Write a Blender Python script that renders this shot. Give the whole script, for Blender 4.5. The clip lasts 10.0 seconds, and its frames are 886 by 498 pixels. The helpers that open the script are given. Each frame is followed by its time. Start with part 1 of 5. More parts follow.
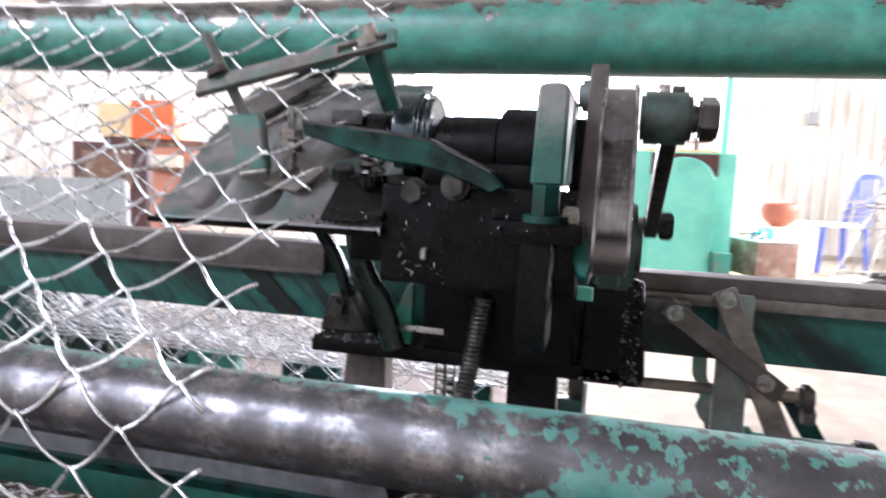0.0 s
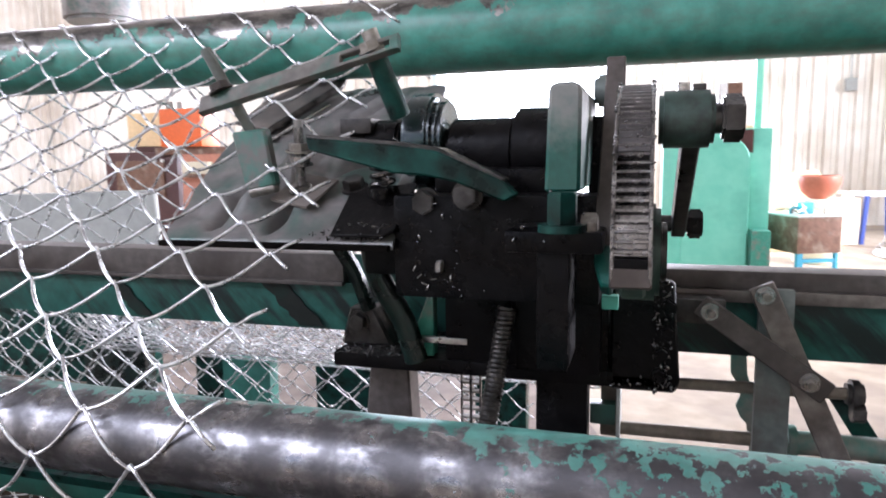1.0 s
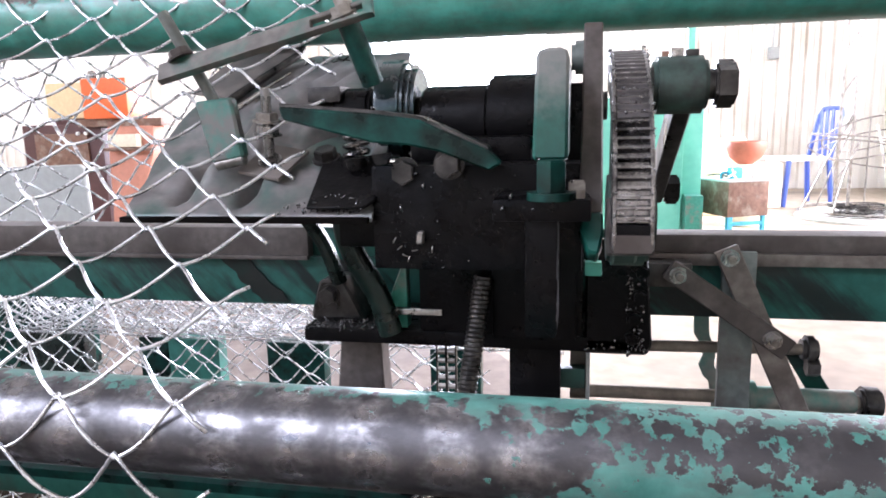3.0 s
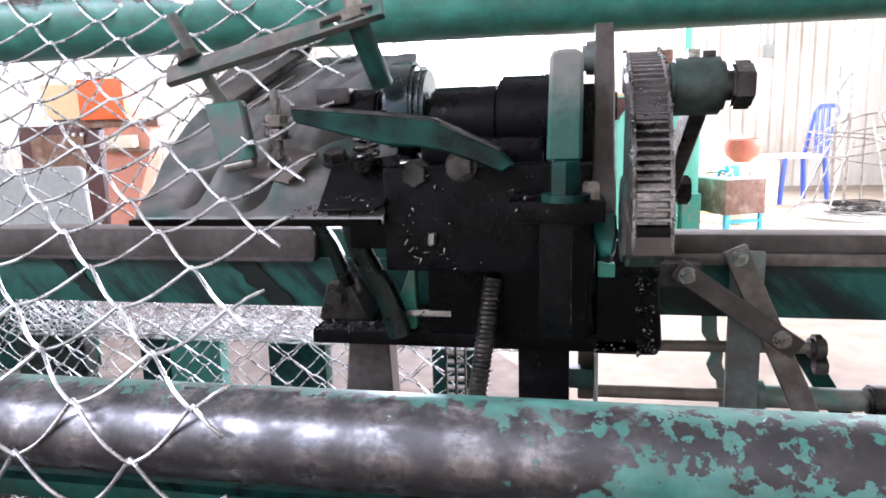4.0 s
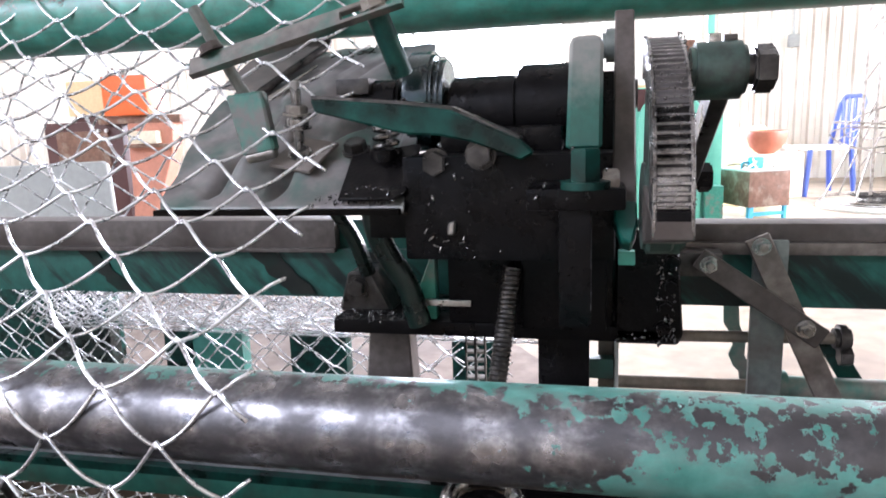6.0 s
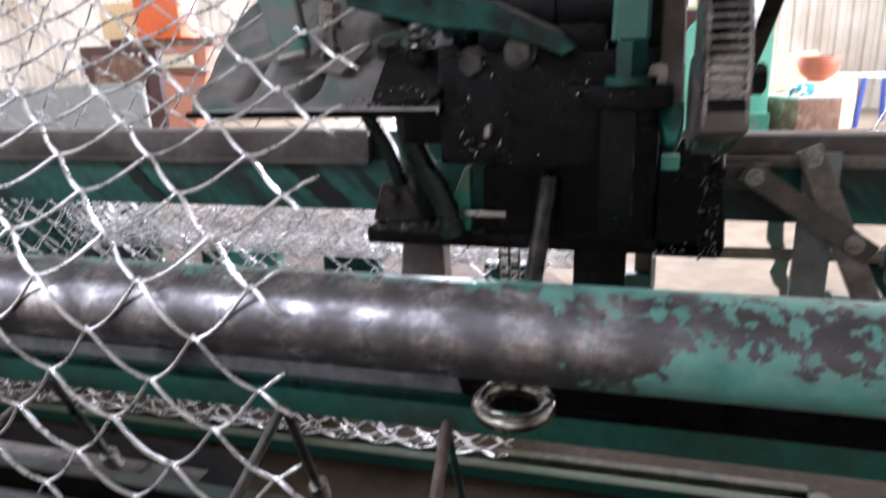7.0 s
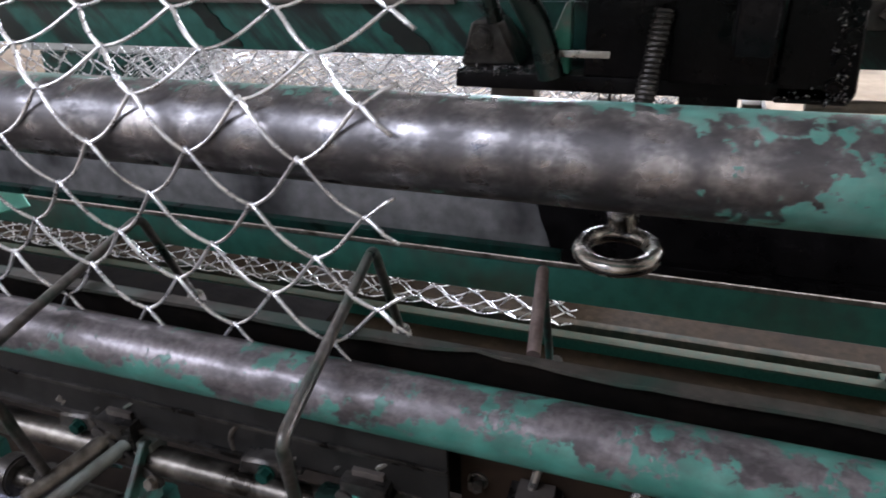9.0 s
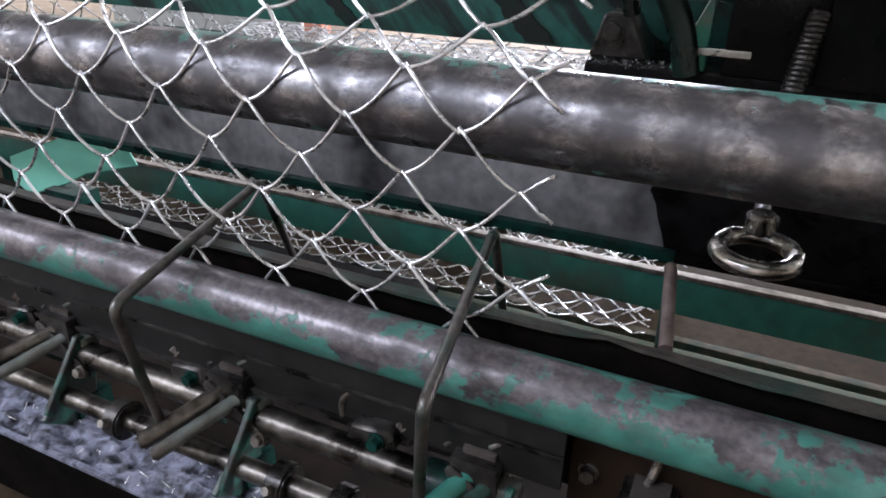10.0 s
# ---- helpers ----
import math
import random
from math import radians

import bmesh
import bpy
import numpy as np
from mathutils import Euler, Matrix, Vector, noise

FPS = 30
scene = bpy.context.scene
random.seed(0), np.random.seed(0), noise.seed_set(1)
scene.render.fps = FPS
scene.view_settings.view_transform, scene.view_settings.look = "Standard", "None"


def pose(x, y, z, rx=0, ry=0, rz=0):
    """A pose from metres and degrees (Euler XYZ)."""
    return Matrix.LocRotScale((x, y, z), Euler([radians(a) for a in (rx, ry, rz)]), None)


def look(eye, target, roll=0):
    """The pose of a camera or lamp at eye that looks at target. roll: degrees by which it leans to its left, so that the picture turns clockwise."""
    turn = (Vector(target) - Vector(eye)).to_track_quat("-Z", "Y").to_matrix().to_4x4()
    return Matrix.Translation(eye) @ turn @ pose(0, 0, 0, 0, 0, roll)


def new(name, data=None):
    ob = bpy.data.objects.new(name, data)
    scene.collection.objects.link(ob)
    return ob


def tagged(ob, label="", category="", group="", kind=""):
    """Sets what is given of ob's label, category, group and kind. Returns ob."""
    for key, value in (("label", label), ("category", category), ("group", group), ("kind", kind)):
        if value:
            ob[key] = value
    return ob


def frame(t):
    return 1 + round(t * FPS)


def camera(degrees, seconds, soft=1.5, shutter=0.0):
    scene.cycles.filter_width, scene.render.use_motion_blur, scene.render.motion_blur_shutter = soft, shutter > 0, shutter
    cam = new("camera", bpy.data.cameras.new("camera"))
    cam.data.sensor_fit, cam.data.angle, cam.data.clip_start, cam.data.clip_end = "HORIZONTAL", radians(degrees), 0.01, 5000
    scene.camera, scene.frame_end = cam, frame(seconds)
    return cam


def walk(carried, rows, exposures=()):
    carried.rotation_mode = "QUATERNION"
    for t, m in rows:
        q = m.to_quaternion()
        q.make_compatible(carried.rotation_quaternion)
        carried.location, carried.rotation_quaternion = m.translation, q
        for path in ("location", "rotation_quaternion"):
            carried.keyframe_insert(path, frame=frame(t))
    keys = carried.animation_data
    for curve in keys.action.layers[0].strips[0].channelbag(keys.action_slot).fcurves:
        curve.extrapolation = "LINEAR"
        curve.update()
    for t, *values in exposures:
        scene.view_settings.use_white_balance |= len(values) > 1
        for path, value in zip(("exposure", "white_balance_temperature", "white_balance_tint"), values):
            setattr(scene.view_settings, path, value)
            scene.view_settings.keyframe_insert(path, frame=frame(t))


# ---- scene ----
cam = camera(66.2, 10.0, 1.7, 0.8)
PATH = [
    (0, (0.064, 0.085, 0.787), (-0.411, 2.013, 0.549), 2.5),
    (0.5, (0.089, 0.097, 0.801), (-0.539, 1.983, 0.582), -0.3),
    (1, (0.071, 0.113, 0.802), (-0.497, 2.012, 0.532), -0.8),
    (1.5, (0.055, 0.114, 0.804), (-0.418, 2.032, 0.492), -0.9),
    (2, (0.05, 0.113, 0.802), (-0.393, 2.034, 0.468), -0.7),
    (2.5, (0.044, 0.112, 0.801), (-0.363, 2.038, 0.449), -0.9),
    (4, (0.024, 0.11, 0.804), (-0.352, 2.04, 0.442), -1.6),
    (4.5, (0.023, 0.111, 0.803), (-0.368, 2.039, 0.445), -1.8),
    (5, (0.023, 0.11, 0.803), (-0.392, 2.034, 0.447), -2.0),
    (6.5, (0.025, 0.107, 0.793), (-0.433, 2.006, 0.367), -2.0),
    (7, (0.021, 0.112, 0.778), (-0.5, 1.957, 0.209), -2.0),
    (7.5, (0.01, 0.116, 0.763), (-0.566, 1.889, 0.041), -3.0),
    (8, (0.0, 0.118, 0.749), (-0.609, 1.841, -0.063), -3.7),
    (8.5, (-0.008, 0.117, 0.743), (-0.607, 1.829, -0.1), -3.0),
    (9, (-0.022, 0.112, 0.737), (-0.647, 1.796, -0.14), -2.0),
    (9.2, (-0.029, 0.107, 0.735), (-0.678, 1.770, -0.131), -2.1),
    (9.5, (-0.042, 0.098, 0.731), (-0.776, 1.716, -0.189), -2.3),
    (9.8, (-0.0735, 0.0905, 0.725), (-0.838, 1.715, -0.166), 0.5),
    (10, (-0.080, 0.081, 0.724), (-0.818, 1.711, -0.146), 1.4),
]
walk(cam, [(t, look(eye, target, roll)) for t, eye, target, roll in PATH],
     exposures=[(0, 0.60, 6250, 24), (0.2, 0.32, 6250, 24), (0.5, 0.13, 6250, 24), (1.0, 0.28, 6250, 24), (1.5, 0.42, 6250, 24), (2.0, 0.56, 6200, 24), (4.0, 0.63, 6200, 25), (6.3, 0.61, 6250, 23), (7.4, -0.06, 6500, 24), (10, -0.02, 6350, 21)])

# ---- world and light ----
world = bpy.data.worlds.new("world")
scene.world = world
world.use_nodes = True
wn = world.node_tree
sky = wn.nodes.new("ShaderNodeTexSky")
sky.sky_type, sky.sun_disc = "NISHITA", False
sky.sun_elevation, sky.sun_rotation = radians(48), radians(20)
wn.links.new(sky.outputs[0], wn.nodes["Background"].inputs[0])
wn.nodes["Background"].inputs[1].default_value = 0.12


def area(name, eye, target, sx, sy, watts, colour=(1, 1, 1)):
    data = bpy.data.lights.new(name, "AREA")
    data.shape, data.size, data.size_y, data.energy, data.color = "RECTANGLE", sx, sy, watts, colour
    ob = new(name, data)
    ob.matrix_basis = look(eye, target)
    return ob


sun_data = bpy.data.lights.new("sun", "SUN")
sun_data.energy, sun_data.angle, sun_data.color = 3.0, radians(0.5), (1.0, 0.95, 0.88)
sun = new("sun", sun_data)
sun.matrix_basis = look((1.5, 6.0, 9.0), (0, 0, 0))
area("window_light", (-1.45, 8.35, 1.75), (-0.6, 0, 0.7), 2.2, 1.2, 700, (0.84, 0.92, 1.0))
# Added lamp in an unseen side opening, to light floor and walls.
area("side_fill_light", (3.9, 4.7, 1.9), (0.6, 2.6, 0.2), 3.0, 1.6, 520, (0.97, 0.98, 1.0))
area("roof_panel_light", (-4.85, -3.3, 4.28), (-4.85, -3.2, 0), 6.4, 1.6, 640, (0.82, 0.91, 1.0))
# Added fill to brighten the far left wall; no panel is known there.
area("far_wall_fill_light", (-6.4, 5.6, 4.28), (-6.4, 5.7, 0), 3.0, 2.0, 190, (0.96, 0.97, 1.0))
# Added weak fill on the machine's front, from an unseen doorway.
area("front_fill_light", (-3.0, -3.9, 2.2), (0, 0.6, 0.6), 3.2, 2.4, 14, (0.95, 0.97, 1.0))


# ---- materials ----
def nodes_of(name):
    m = bpy.data.materials.new(name)
    m.use_nodes = True
    t = m.node_tree
    return m, t, t.nodes["Principled BSDF"]


def noise_node(t, scale, detail=4.0, rough=0.55, stretch=None, seed=0.0):
    co = t.nodes.new("ShaderNodeTexCoord")
    mp = t.nodes.new("ShaderNodeMapping")
    mp.inputs["Location"].default_value = (seed, seed * 0.7, seed * 1.3)
    if stretch:
        mp.inputs["Scale"].default_value = stretch
    n = t.nodes.new("ShaderNodeTexNoise")
    n.inputs["Scale"].default_value, n.inputs["Detail"].default_value, n.inputs["Roughness"].default_value = scale, detail, rough
    t.links.new(co.outputs["Object"], mp.inputs[0])
    t.links.new(mp.outputs[0], n.inputs["Vector"])
    return n


def ramp_node(t, src, stops):
    r = t.nodes.new("ShaderNodeValToRGB")
    e = r.color_ramp.elements
    while len(e) < len(stops):
        e.new(0.5)
    for el, (p, c) in zip(e, stops):
        el.position, el.color = p, (*c, 1) if len(c) == 3 else c
    t.links.new(src, r.inputs[0])
    return r


def mix_node(t, fac, a, b):
    m = t.nodes.new("ShaderNodeMix")
    m.data_type = "RGBA"
    for value, slot in ((fac, 0), (a, 6), (b, 7)):
        if hasattr(value, "links"):
            t.links.new(value, m.inputs[slot])
        else:
            m.inputs[slot].default_value = value if slot == 0 else (*value, 1)
    return m.outputs[2]


def bump_in(t, p, src, strength, dist=0.001):
    b = t.nodes.new("ShaderNodeBump")
    b.inputs["Strength"].default_value, b.inputs["Distance"].default_value = strength, dist
    t.links.new(src, b.inputs["Height"])
    t.links.new(b.outputs[0], p.inputs["Normal"])


def surface(name, dark, light, rough=(0.4, 0.7), metal=0.0, scale=60.0, bump=0.25, dirt=None, dirt_amount=0.5, dirt_scale=12.0, dist=0.001, coat=0.0, spec=0.5):
    """A two-scale surface: fine grain between two colours, and broad stains."""
    m, t, p = nodes_of(name)
    fine, broad = noise_node(t, scale, 5), noise_node(t, dirt_scale, 4, 0.6, None, 3.1)
    col = ramp_node(t, fine.outputs[0], [(0.3, dark), (0.72, light)]).outputs[0]
    if dirt:
        mask = ramp_node(t, broad.outputs[0], [(dirt_amount - 0.08, (0, 0, 0)), (dirt_amount + 0.12, (1, 1, 1))])
        col = mix_node(t, mask.outputs[0], dirt, col)
    t.links.new(col, p.inputs["Base Color"])
    r = ramp_node(t, broad.outputs[0], [(0.3, (rough[0],) * 3), (0.7, (rough[1],) * 3)])
    t.links.new(r.outputs[0], p.inputs["Roughness"])
    p.inputs["Metallic"].default_value = metal
    p.inputs["Coat Weight"].default_value = coat
    p.inputs["Specular IOR Level"].default_value = spec
    p.inputs["Coat Roughness"].default_value = 0.12
    bump_in(t, p, fine.outputs[0], bump, dist)
    return m


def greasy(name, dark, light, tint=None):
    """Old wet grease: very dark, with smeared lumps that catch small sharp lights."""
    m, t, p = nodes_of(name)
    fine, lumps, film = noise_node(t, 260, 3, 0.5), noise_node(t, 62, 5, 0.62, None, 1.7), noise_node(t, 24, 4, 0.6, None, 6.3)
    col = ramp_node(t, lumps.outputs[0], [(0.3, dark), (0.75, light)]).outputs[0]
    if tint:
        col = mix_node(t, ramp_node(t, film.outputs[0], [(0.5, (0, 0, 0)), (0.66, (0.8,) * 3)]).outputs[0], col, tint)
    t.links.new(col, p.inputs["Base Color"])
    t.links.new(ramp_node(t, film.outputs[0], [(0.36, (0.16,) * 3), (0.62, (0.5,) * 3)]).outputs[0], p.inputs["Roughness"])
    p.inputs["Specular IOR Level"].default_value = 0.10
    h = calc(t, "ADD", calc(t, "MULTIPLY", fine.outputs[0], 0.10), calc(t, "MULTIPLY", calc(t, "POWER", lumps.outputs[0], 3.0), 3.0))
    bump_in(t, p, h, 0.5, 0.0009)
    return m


def calc(t, op, a, b=0.0):
    n = t.nodes.new("ShaderNodeMath")
    n.operation = op
    for i, v in enumerate((a, b)):
        if hasattr(v, "links"):
            t.links.new(v, n.inputs[i])
        else:
            n.inputs[i].default_value = v
    return n.outputs[0]


def worn_paint(name, paint, paint2, bare, bare2, radius, facing, keep, slope, scale=60, ragged=0.55, least=-0.1, low=0.0, soft=0.015, lumps=0.6, shine=(0.48, 0.29), metal=0.92, grime=0.3, rubs=0.0):
    """Paint on a pipe, rubbed to bare steel in a ragged band round the angle facing (0 front, 90 top);
    keep is how much of the round keeps its paint at x = 0, slope how that grows along x."""
    m, t, p = nodes_of(name)
    co = t.nodes.new("ShaderNodeTexCoord")
    sep = t.nodes.new("ShaderNodeSeparateXYZ")
    t.links.new(co.outputs["Object"], sep.inputs[0])
    big, patch, grain = noise_node(t, scale, 8, 0.66), noise_node(t, scale * 0.22, 3, 0.5, None, 5.0), noise_node(t, 220, 4)
    u = calc(t, "ADD", calc(t, "MULTIPLY", sep.outputs[1], -math.cos(radians(facing)) / radius), calc(t, "MULTIPLY", sep.outputs[2], math.sin(radians(facing)) / radius))
    thr = calc(t, "MINIMUM", calc(t, "MAXIMUM", calc(t, "ADD", calc(t, "MULTIPLY", sep.outputs[0], slope), keep), least), 1.0)
    rag = calc(t, "ADD", calc(t, "MULTIPLY", calc(t, "SUBTRACT", big.outputs[0], 0.5), 2.6), calc(t, "MULTIPLY", calc(t, "SUBTRACT", patch.outputs[0], 0.5), 1.5))
    v = calc(t, "ADD", calc(t, "ADD", calc(t, "MULTIPLY", calc(t, "SUBTRACT", thr, u), 0.5), calc(t, "MULTIPLY", rag, ragged)), 0.5)
    if low:
        right = calc(t, "MINIMUM", calc(t, "MAXIMUM", calc(t, "MULTIPLY", calc(t, "SUBTRACT", sep.outputs[0], -0.005), 12.0), 0.0), 1.0)
        under = calc(t, "MAXIMUM", calc(t, "SUBTRACT", 0.45, calc(t, "DIVIDE", sep.outputs[2], radius)), -0.12)
        v = calc(t, "ADD", v, calc(t, "MULTIPLY", calc(t, "MULTIPLY", right, under), low))
        flake = noise_node(t, 115, 7, 0.62, None, 12.0)
        v = calc(t, "ADD", v, calc(t, "MULTIPLY", calc(t, "SUBTRACT", flake.outputs[0], 0.465), calc(t, "MULTIPLY", right, 2.6)))
    mask = ramp_node(t, v, [(0.5 - soft, (0, 0, 0)), (0.5 + soft, (1, 1, 1))]).outputs[0]
    steel = ramp_node(t, grain.outputs[0], [(0.3, bare), (0.7, bare2)]).outputs[0]
    soot = noise_node(t, 34, 6, 0.6, (0.8, 1.6, 1.6), 9.0)
    sm = ramp_node(t, soot.outputs[0], [(0.36, (0, 0, 0)), (0.56, (1, 1, 1))]).outputs[0]
    if rubs:
        wob = calc(t, "MULTIPLY", calc(t, "SUBTRACT", noise_node(t, 26, 4, 0.6, None, 7.0).outputs[0], 0.5), 9.0)
        beat = calc(t, "SINE", calc(t, "ADD", calc(t, "MULTIPLY", sep.outputs[0], 2 * math.pi / rubs), wob))
        sm = calc(t, "MULTIPLY", sm, calc(t, "ADD", 0.58, calc(t, "MULTIPLY", beat, 0.42)))
    if low:
        sm = calc(t, "MULTIPLY", sm, calc(t, "SUBTRACT", 1.0, calc(t, "MULTIPLY", right, 0.85)))
    steel = mix_node(t, sm, tuple(c * grime for c in bare), steel)
    green = ramp_node(t, noise_node(t, 35, 5, 0.6, None, 2.0).outputs[0], [(0.32, paint), (0.68, paint2)]).outputs[0]
    smear = ramp_node(t, noise_node(t, 90, 6, 0.7, (0.5, 1, 1), 4.0).outputs[0], [(0.42, (0.0,) * 3), (0.75, (0.55,) * 3)]).outputs[0]
    green = mix_node(t, smear, green, (bare[0] * 0.5, bare[1] * 0.55, bare[2] * 0.5))
    t.links.new(mix_node(t, mask, steel, green), p.inputs["Base Color"])
    gloss = mix_node(t, sm, (shine[0],) * 3, (shine[1],) * 3)
    t.links.new(mix_node(t, mask, gloss, (0.38, 0.38, 0.38)), p.inputs["Roughness"])
    t.links.new(ramp_node(t, mask, [(0.0, (metal,) * 3), (1.0, (0.0,) * 3)]).outputs[0], p.inputs["Metallic"])
    h = calc(t, "ADD", calc(t, "ADD", calc(t, "MULTIPLY", mask, 0.6), calc(t, "MULTIPLY", grain.outputs[0], 0.12)), calc(t, "MULTIPLY", soot.outputs[0], lumps))
    bump_in(t, p, h, 0.5, 0.0008)
    return m


def graded_paint(name, low, high, z0, z1, rough=(0.3, 0.55), spec=0.5):
    """Paint of colour low that turns to colour high towards the top of the piece."""
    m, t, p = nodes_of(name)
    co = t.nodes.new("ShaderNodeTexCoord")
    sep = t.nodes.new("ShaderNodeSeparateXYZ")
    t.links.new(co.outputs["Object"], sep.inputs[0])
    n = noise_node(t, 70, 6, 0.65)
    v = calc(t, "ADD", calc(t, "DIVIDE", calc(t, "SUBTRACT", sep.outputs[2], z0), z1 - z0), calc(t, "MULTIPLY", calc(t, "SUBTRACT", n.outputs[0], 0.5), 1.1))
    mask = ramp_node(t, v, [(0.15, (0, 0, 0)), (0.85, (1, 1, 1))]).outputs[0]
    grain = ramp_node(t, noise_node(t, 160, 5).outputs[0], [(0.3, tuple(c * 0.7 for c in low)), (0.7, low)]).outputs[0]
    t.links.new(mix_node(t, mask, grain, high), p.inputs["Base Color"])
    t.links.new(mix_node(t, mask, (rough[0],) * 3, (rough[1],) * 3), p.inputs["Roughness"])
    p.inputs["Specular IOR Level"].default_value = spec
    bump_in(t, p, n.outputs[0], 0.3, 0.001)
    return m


def streaked(name, low, high, band_col):
    """Dark paint with black bands that slant down across the plate."""
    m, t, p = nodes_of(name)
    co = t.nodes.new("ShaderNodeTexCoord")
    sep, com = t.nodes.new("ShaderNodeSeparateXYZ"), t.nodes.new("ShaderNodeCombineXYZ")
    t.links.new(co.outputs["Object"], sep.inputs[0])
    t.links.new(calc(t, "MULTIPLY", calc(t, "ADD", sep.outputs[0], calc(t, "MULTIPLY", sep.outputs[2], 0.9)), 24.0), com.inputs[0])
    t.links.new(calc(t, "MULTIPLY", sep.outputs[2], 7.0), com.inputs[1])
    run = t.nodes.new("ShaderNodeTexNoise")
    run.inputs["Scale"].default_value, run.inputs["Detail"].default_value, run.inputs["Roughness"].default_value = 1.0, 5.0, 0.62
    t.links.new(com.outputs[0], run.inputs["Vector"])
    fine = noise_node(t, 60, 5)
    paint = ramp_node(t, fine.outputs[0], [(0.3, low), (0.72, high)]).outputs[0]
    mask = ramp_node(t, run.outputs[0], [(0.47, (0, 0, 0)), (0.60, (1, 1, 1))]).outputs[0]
    t.links.new(mix_node(t, mask, paint, band_col), p.inputs["Base Color"])
    t.links.new(ramp_node(t, run.outputs[0], [(0.4, (0.55,) * 3), (0.65, (0.34,) * 3)]).outputs[0], p.inputs["Roughness"])
    p.inputs["Specular IOR Level"].default_value = 0.3
    bump_in(t, p, fine.outputs[0], 0.2, 0.001)
    return m


def plain(name, col, rough=0.5, metal=0.0, emit=None, power=1.0):
    m, t, p = nodes_of(name)
    n = noise_node(t, 40, 4)
    c2 = tuple(min(1, c * 1.08 + 0.002) for c in col)
    t.links.new(ramp_node(t, n.outputs[0], [(0.35, tuple(c * 0.92 for c in col)), (0.7, c2)]).outputs[0], p.inputs["Base Color"])
    p.inputs["Roughness"].default_value, p.inputs["Metallic"].default_value = rough, metal
    if emit:
        p.inputs["Emission Color"].default_value, p.inputs["Emission Strength"].default_value = (*emit, 1), power
    return m


TEAL, TEAL2 = (0.028, 0.138, 0.112), (0.10, 0.275, 0.235)
M_PIPE = worn_paint("worn_teal_pipe_paint", TEAL, TEAL2, (0.19, 0.184, 0.194), (0.39, 0.382, 0.395), 0.030, 4, 0.25, 1.2, 95, 0.62, 0.16, 0.95, 0.03, 0.6, (0.50, 0.22), 0.92, 0.42, 0.047)
M_LOWPIPE = worn_paint("worn_teal_lower_pipe_paint", (0.016, 0.115, 0.092), (0.06, 0.225, 0.185), (0.105, 0.094, 0.10), (0.205, 0.19, 0.20), 0.023, 72, 1.02, 2.3, 62, 0.92, 0.26, 0.0, 0.06, 0.25, (0.50, 0.36), 0.55, 0.5)
M_TOPPIPE = worn_paint("scuffed_teal_upper_pipe_paint", (0.02, 0.15, 0.115), (0.06, 0.28, 0.22), (0.17, 0.155, 0.14), (0.27, 0.25, 0.23), 0.0405, 74, 0.74, 0.5, 40, 0.45, 0.45)
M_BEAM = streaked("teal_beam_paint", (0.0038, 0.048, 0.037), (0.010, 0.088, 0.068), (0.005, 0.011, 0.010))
M_DARKBAND = surface("black_slant_band", (0.005, 0.007, 0.006), (0.011, 0.013, 0.011), (0.3, 0.55), 0, 60, 0.2, (0.004, 0.018, 0.014), 0.4, 20, 0.001, 0.0, 0.2)
M_RAIL = surface("brown_oily_steel", (0.062, 0.052, 0.046), (0.116, 0.101, 0.092), (0.4, 0.65), 0.5, 90, 0.25, (0.05, 0.04, 0.036), 0.44, 14)
M_STEEL = surface("dull_steel", (0.22, 0.2, 0.18), (0.36, 0.34, 0.31), (0.32, 0.55), 0.8, 140, 0.2, (0.1, 0.085, 0.07), 0.42, 30)
M_DARKSTEEL = surface("dark_oily_steel", (0.035, 0.032, 0.03), (0.085, 0.078, 0.072), (0.2, 0.48), 0.6, 110, 0.3, (0.012, 0.011, 0.010), 0.46, 28)
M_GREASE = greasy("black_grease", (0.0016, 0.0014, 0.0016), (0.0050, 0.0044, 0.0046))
M_PACKED = surface("packed_brown_grease", (0.026, 0.022, 0.021), (0.052, 0.045, 0.043), (0.3, 0.6), 0.0, 150, 0.5, (0.016, 0.014, 0.013), 0.44, 70, 0.0015)
M_BEAD = surface("wet_grease_bead", (0.004, 0.004, 0.004), (0.012, 0.011, 0.011), (0.05, 0.14), 0.0, 200, 0.3, None, 0.4, 40, 0.001, 1.0, 0.9)
M_FLANGE = graded_paint("oily_green_flange_paint", (0.006, 0.082, 0.062), (0.16, 0.165, 0.15), 0.80, 0.845)
M_FADED = surface("faded_grey_green_paint", (0.15, 0.145, 0.125), (0.27, 0.255, 0.22), (0.4, 0.65), 0.1, 60, 0.3, (0.06, 0.165, 0.13), 0.47, 24)
M_RING = surface("blue_black_greasy_ring", (0.012, 0.02, 0.024), (0.03, 0.05, 0.055), (0.12, 0.35), 0.2, 120, 0.3, (0.006, 0.03, 0.025), 0.45, 40, 0.001, 0.3)
M_GEAR = surface("oily_gear_steel", (0.12, 0.113, 0.11), (0.27, 0.26, 0.255), (0.12, 0.34), 0.85, 170, 0.5, (0.03, 0.027, 0.026), 0.38, 60, 0.0012, 0.2)
M_BARREL = surface("grimy_green_barrel_paint", (0.022, 0.046, 0.037), (0.055, 0.088, 0.073), (0.3, 0.55), 0.1, 70, 0.35, (0.018, 0.016, 0.015), 0.44, 36, 0.001, 0.0, 0.3)
M_BACKPLATE = surface("oil_stained_plate", (0.165, 0.165, 0.168), (0.28, 0.28, 0.286), (0.3, 0.5), 0.4, 70, 0.2, (0.03, 0.03, 0.032), 0.40, 7)
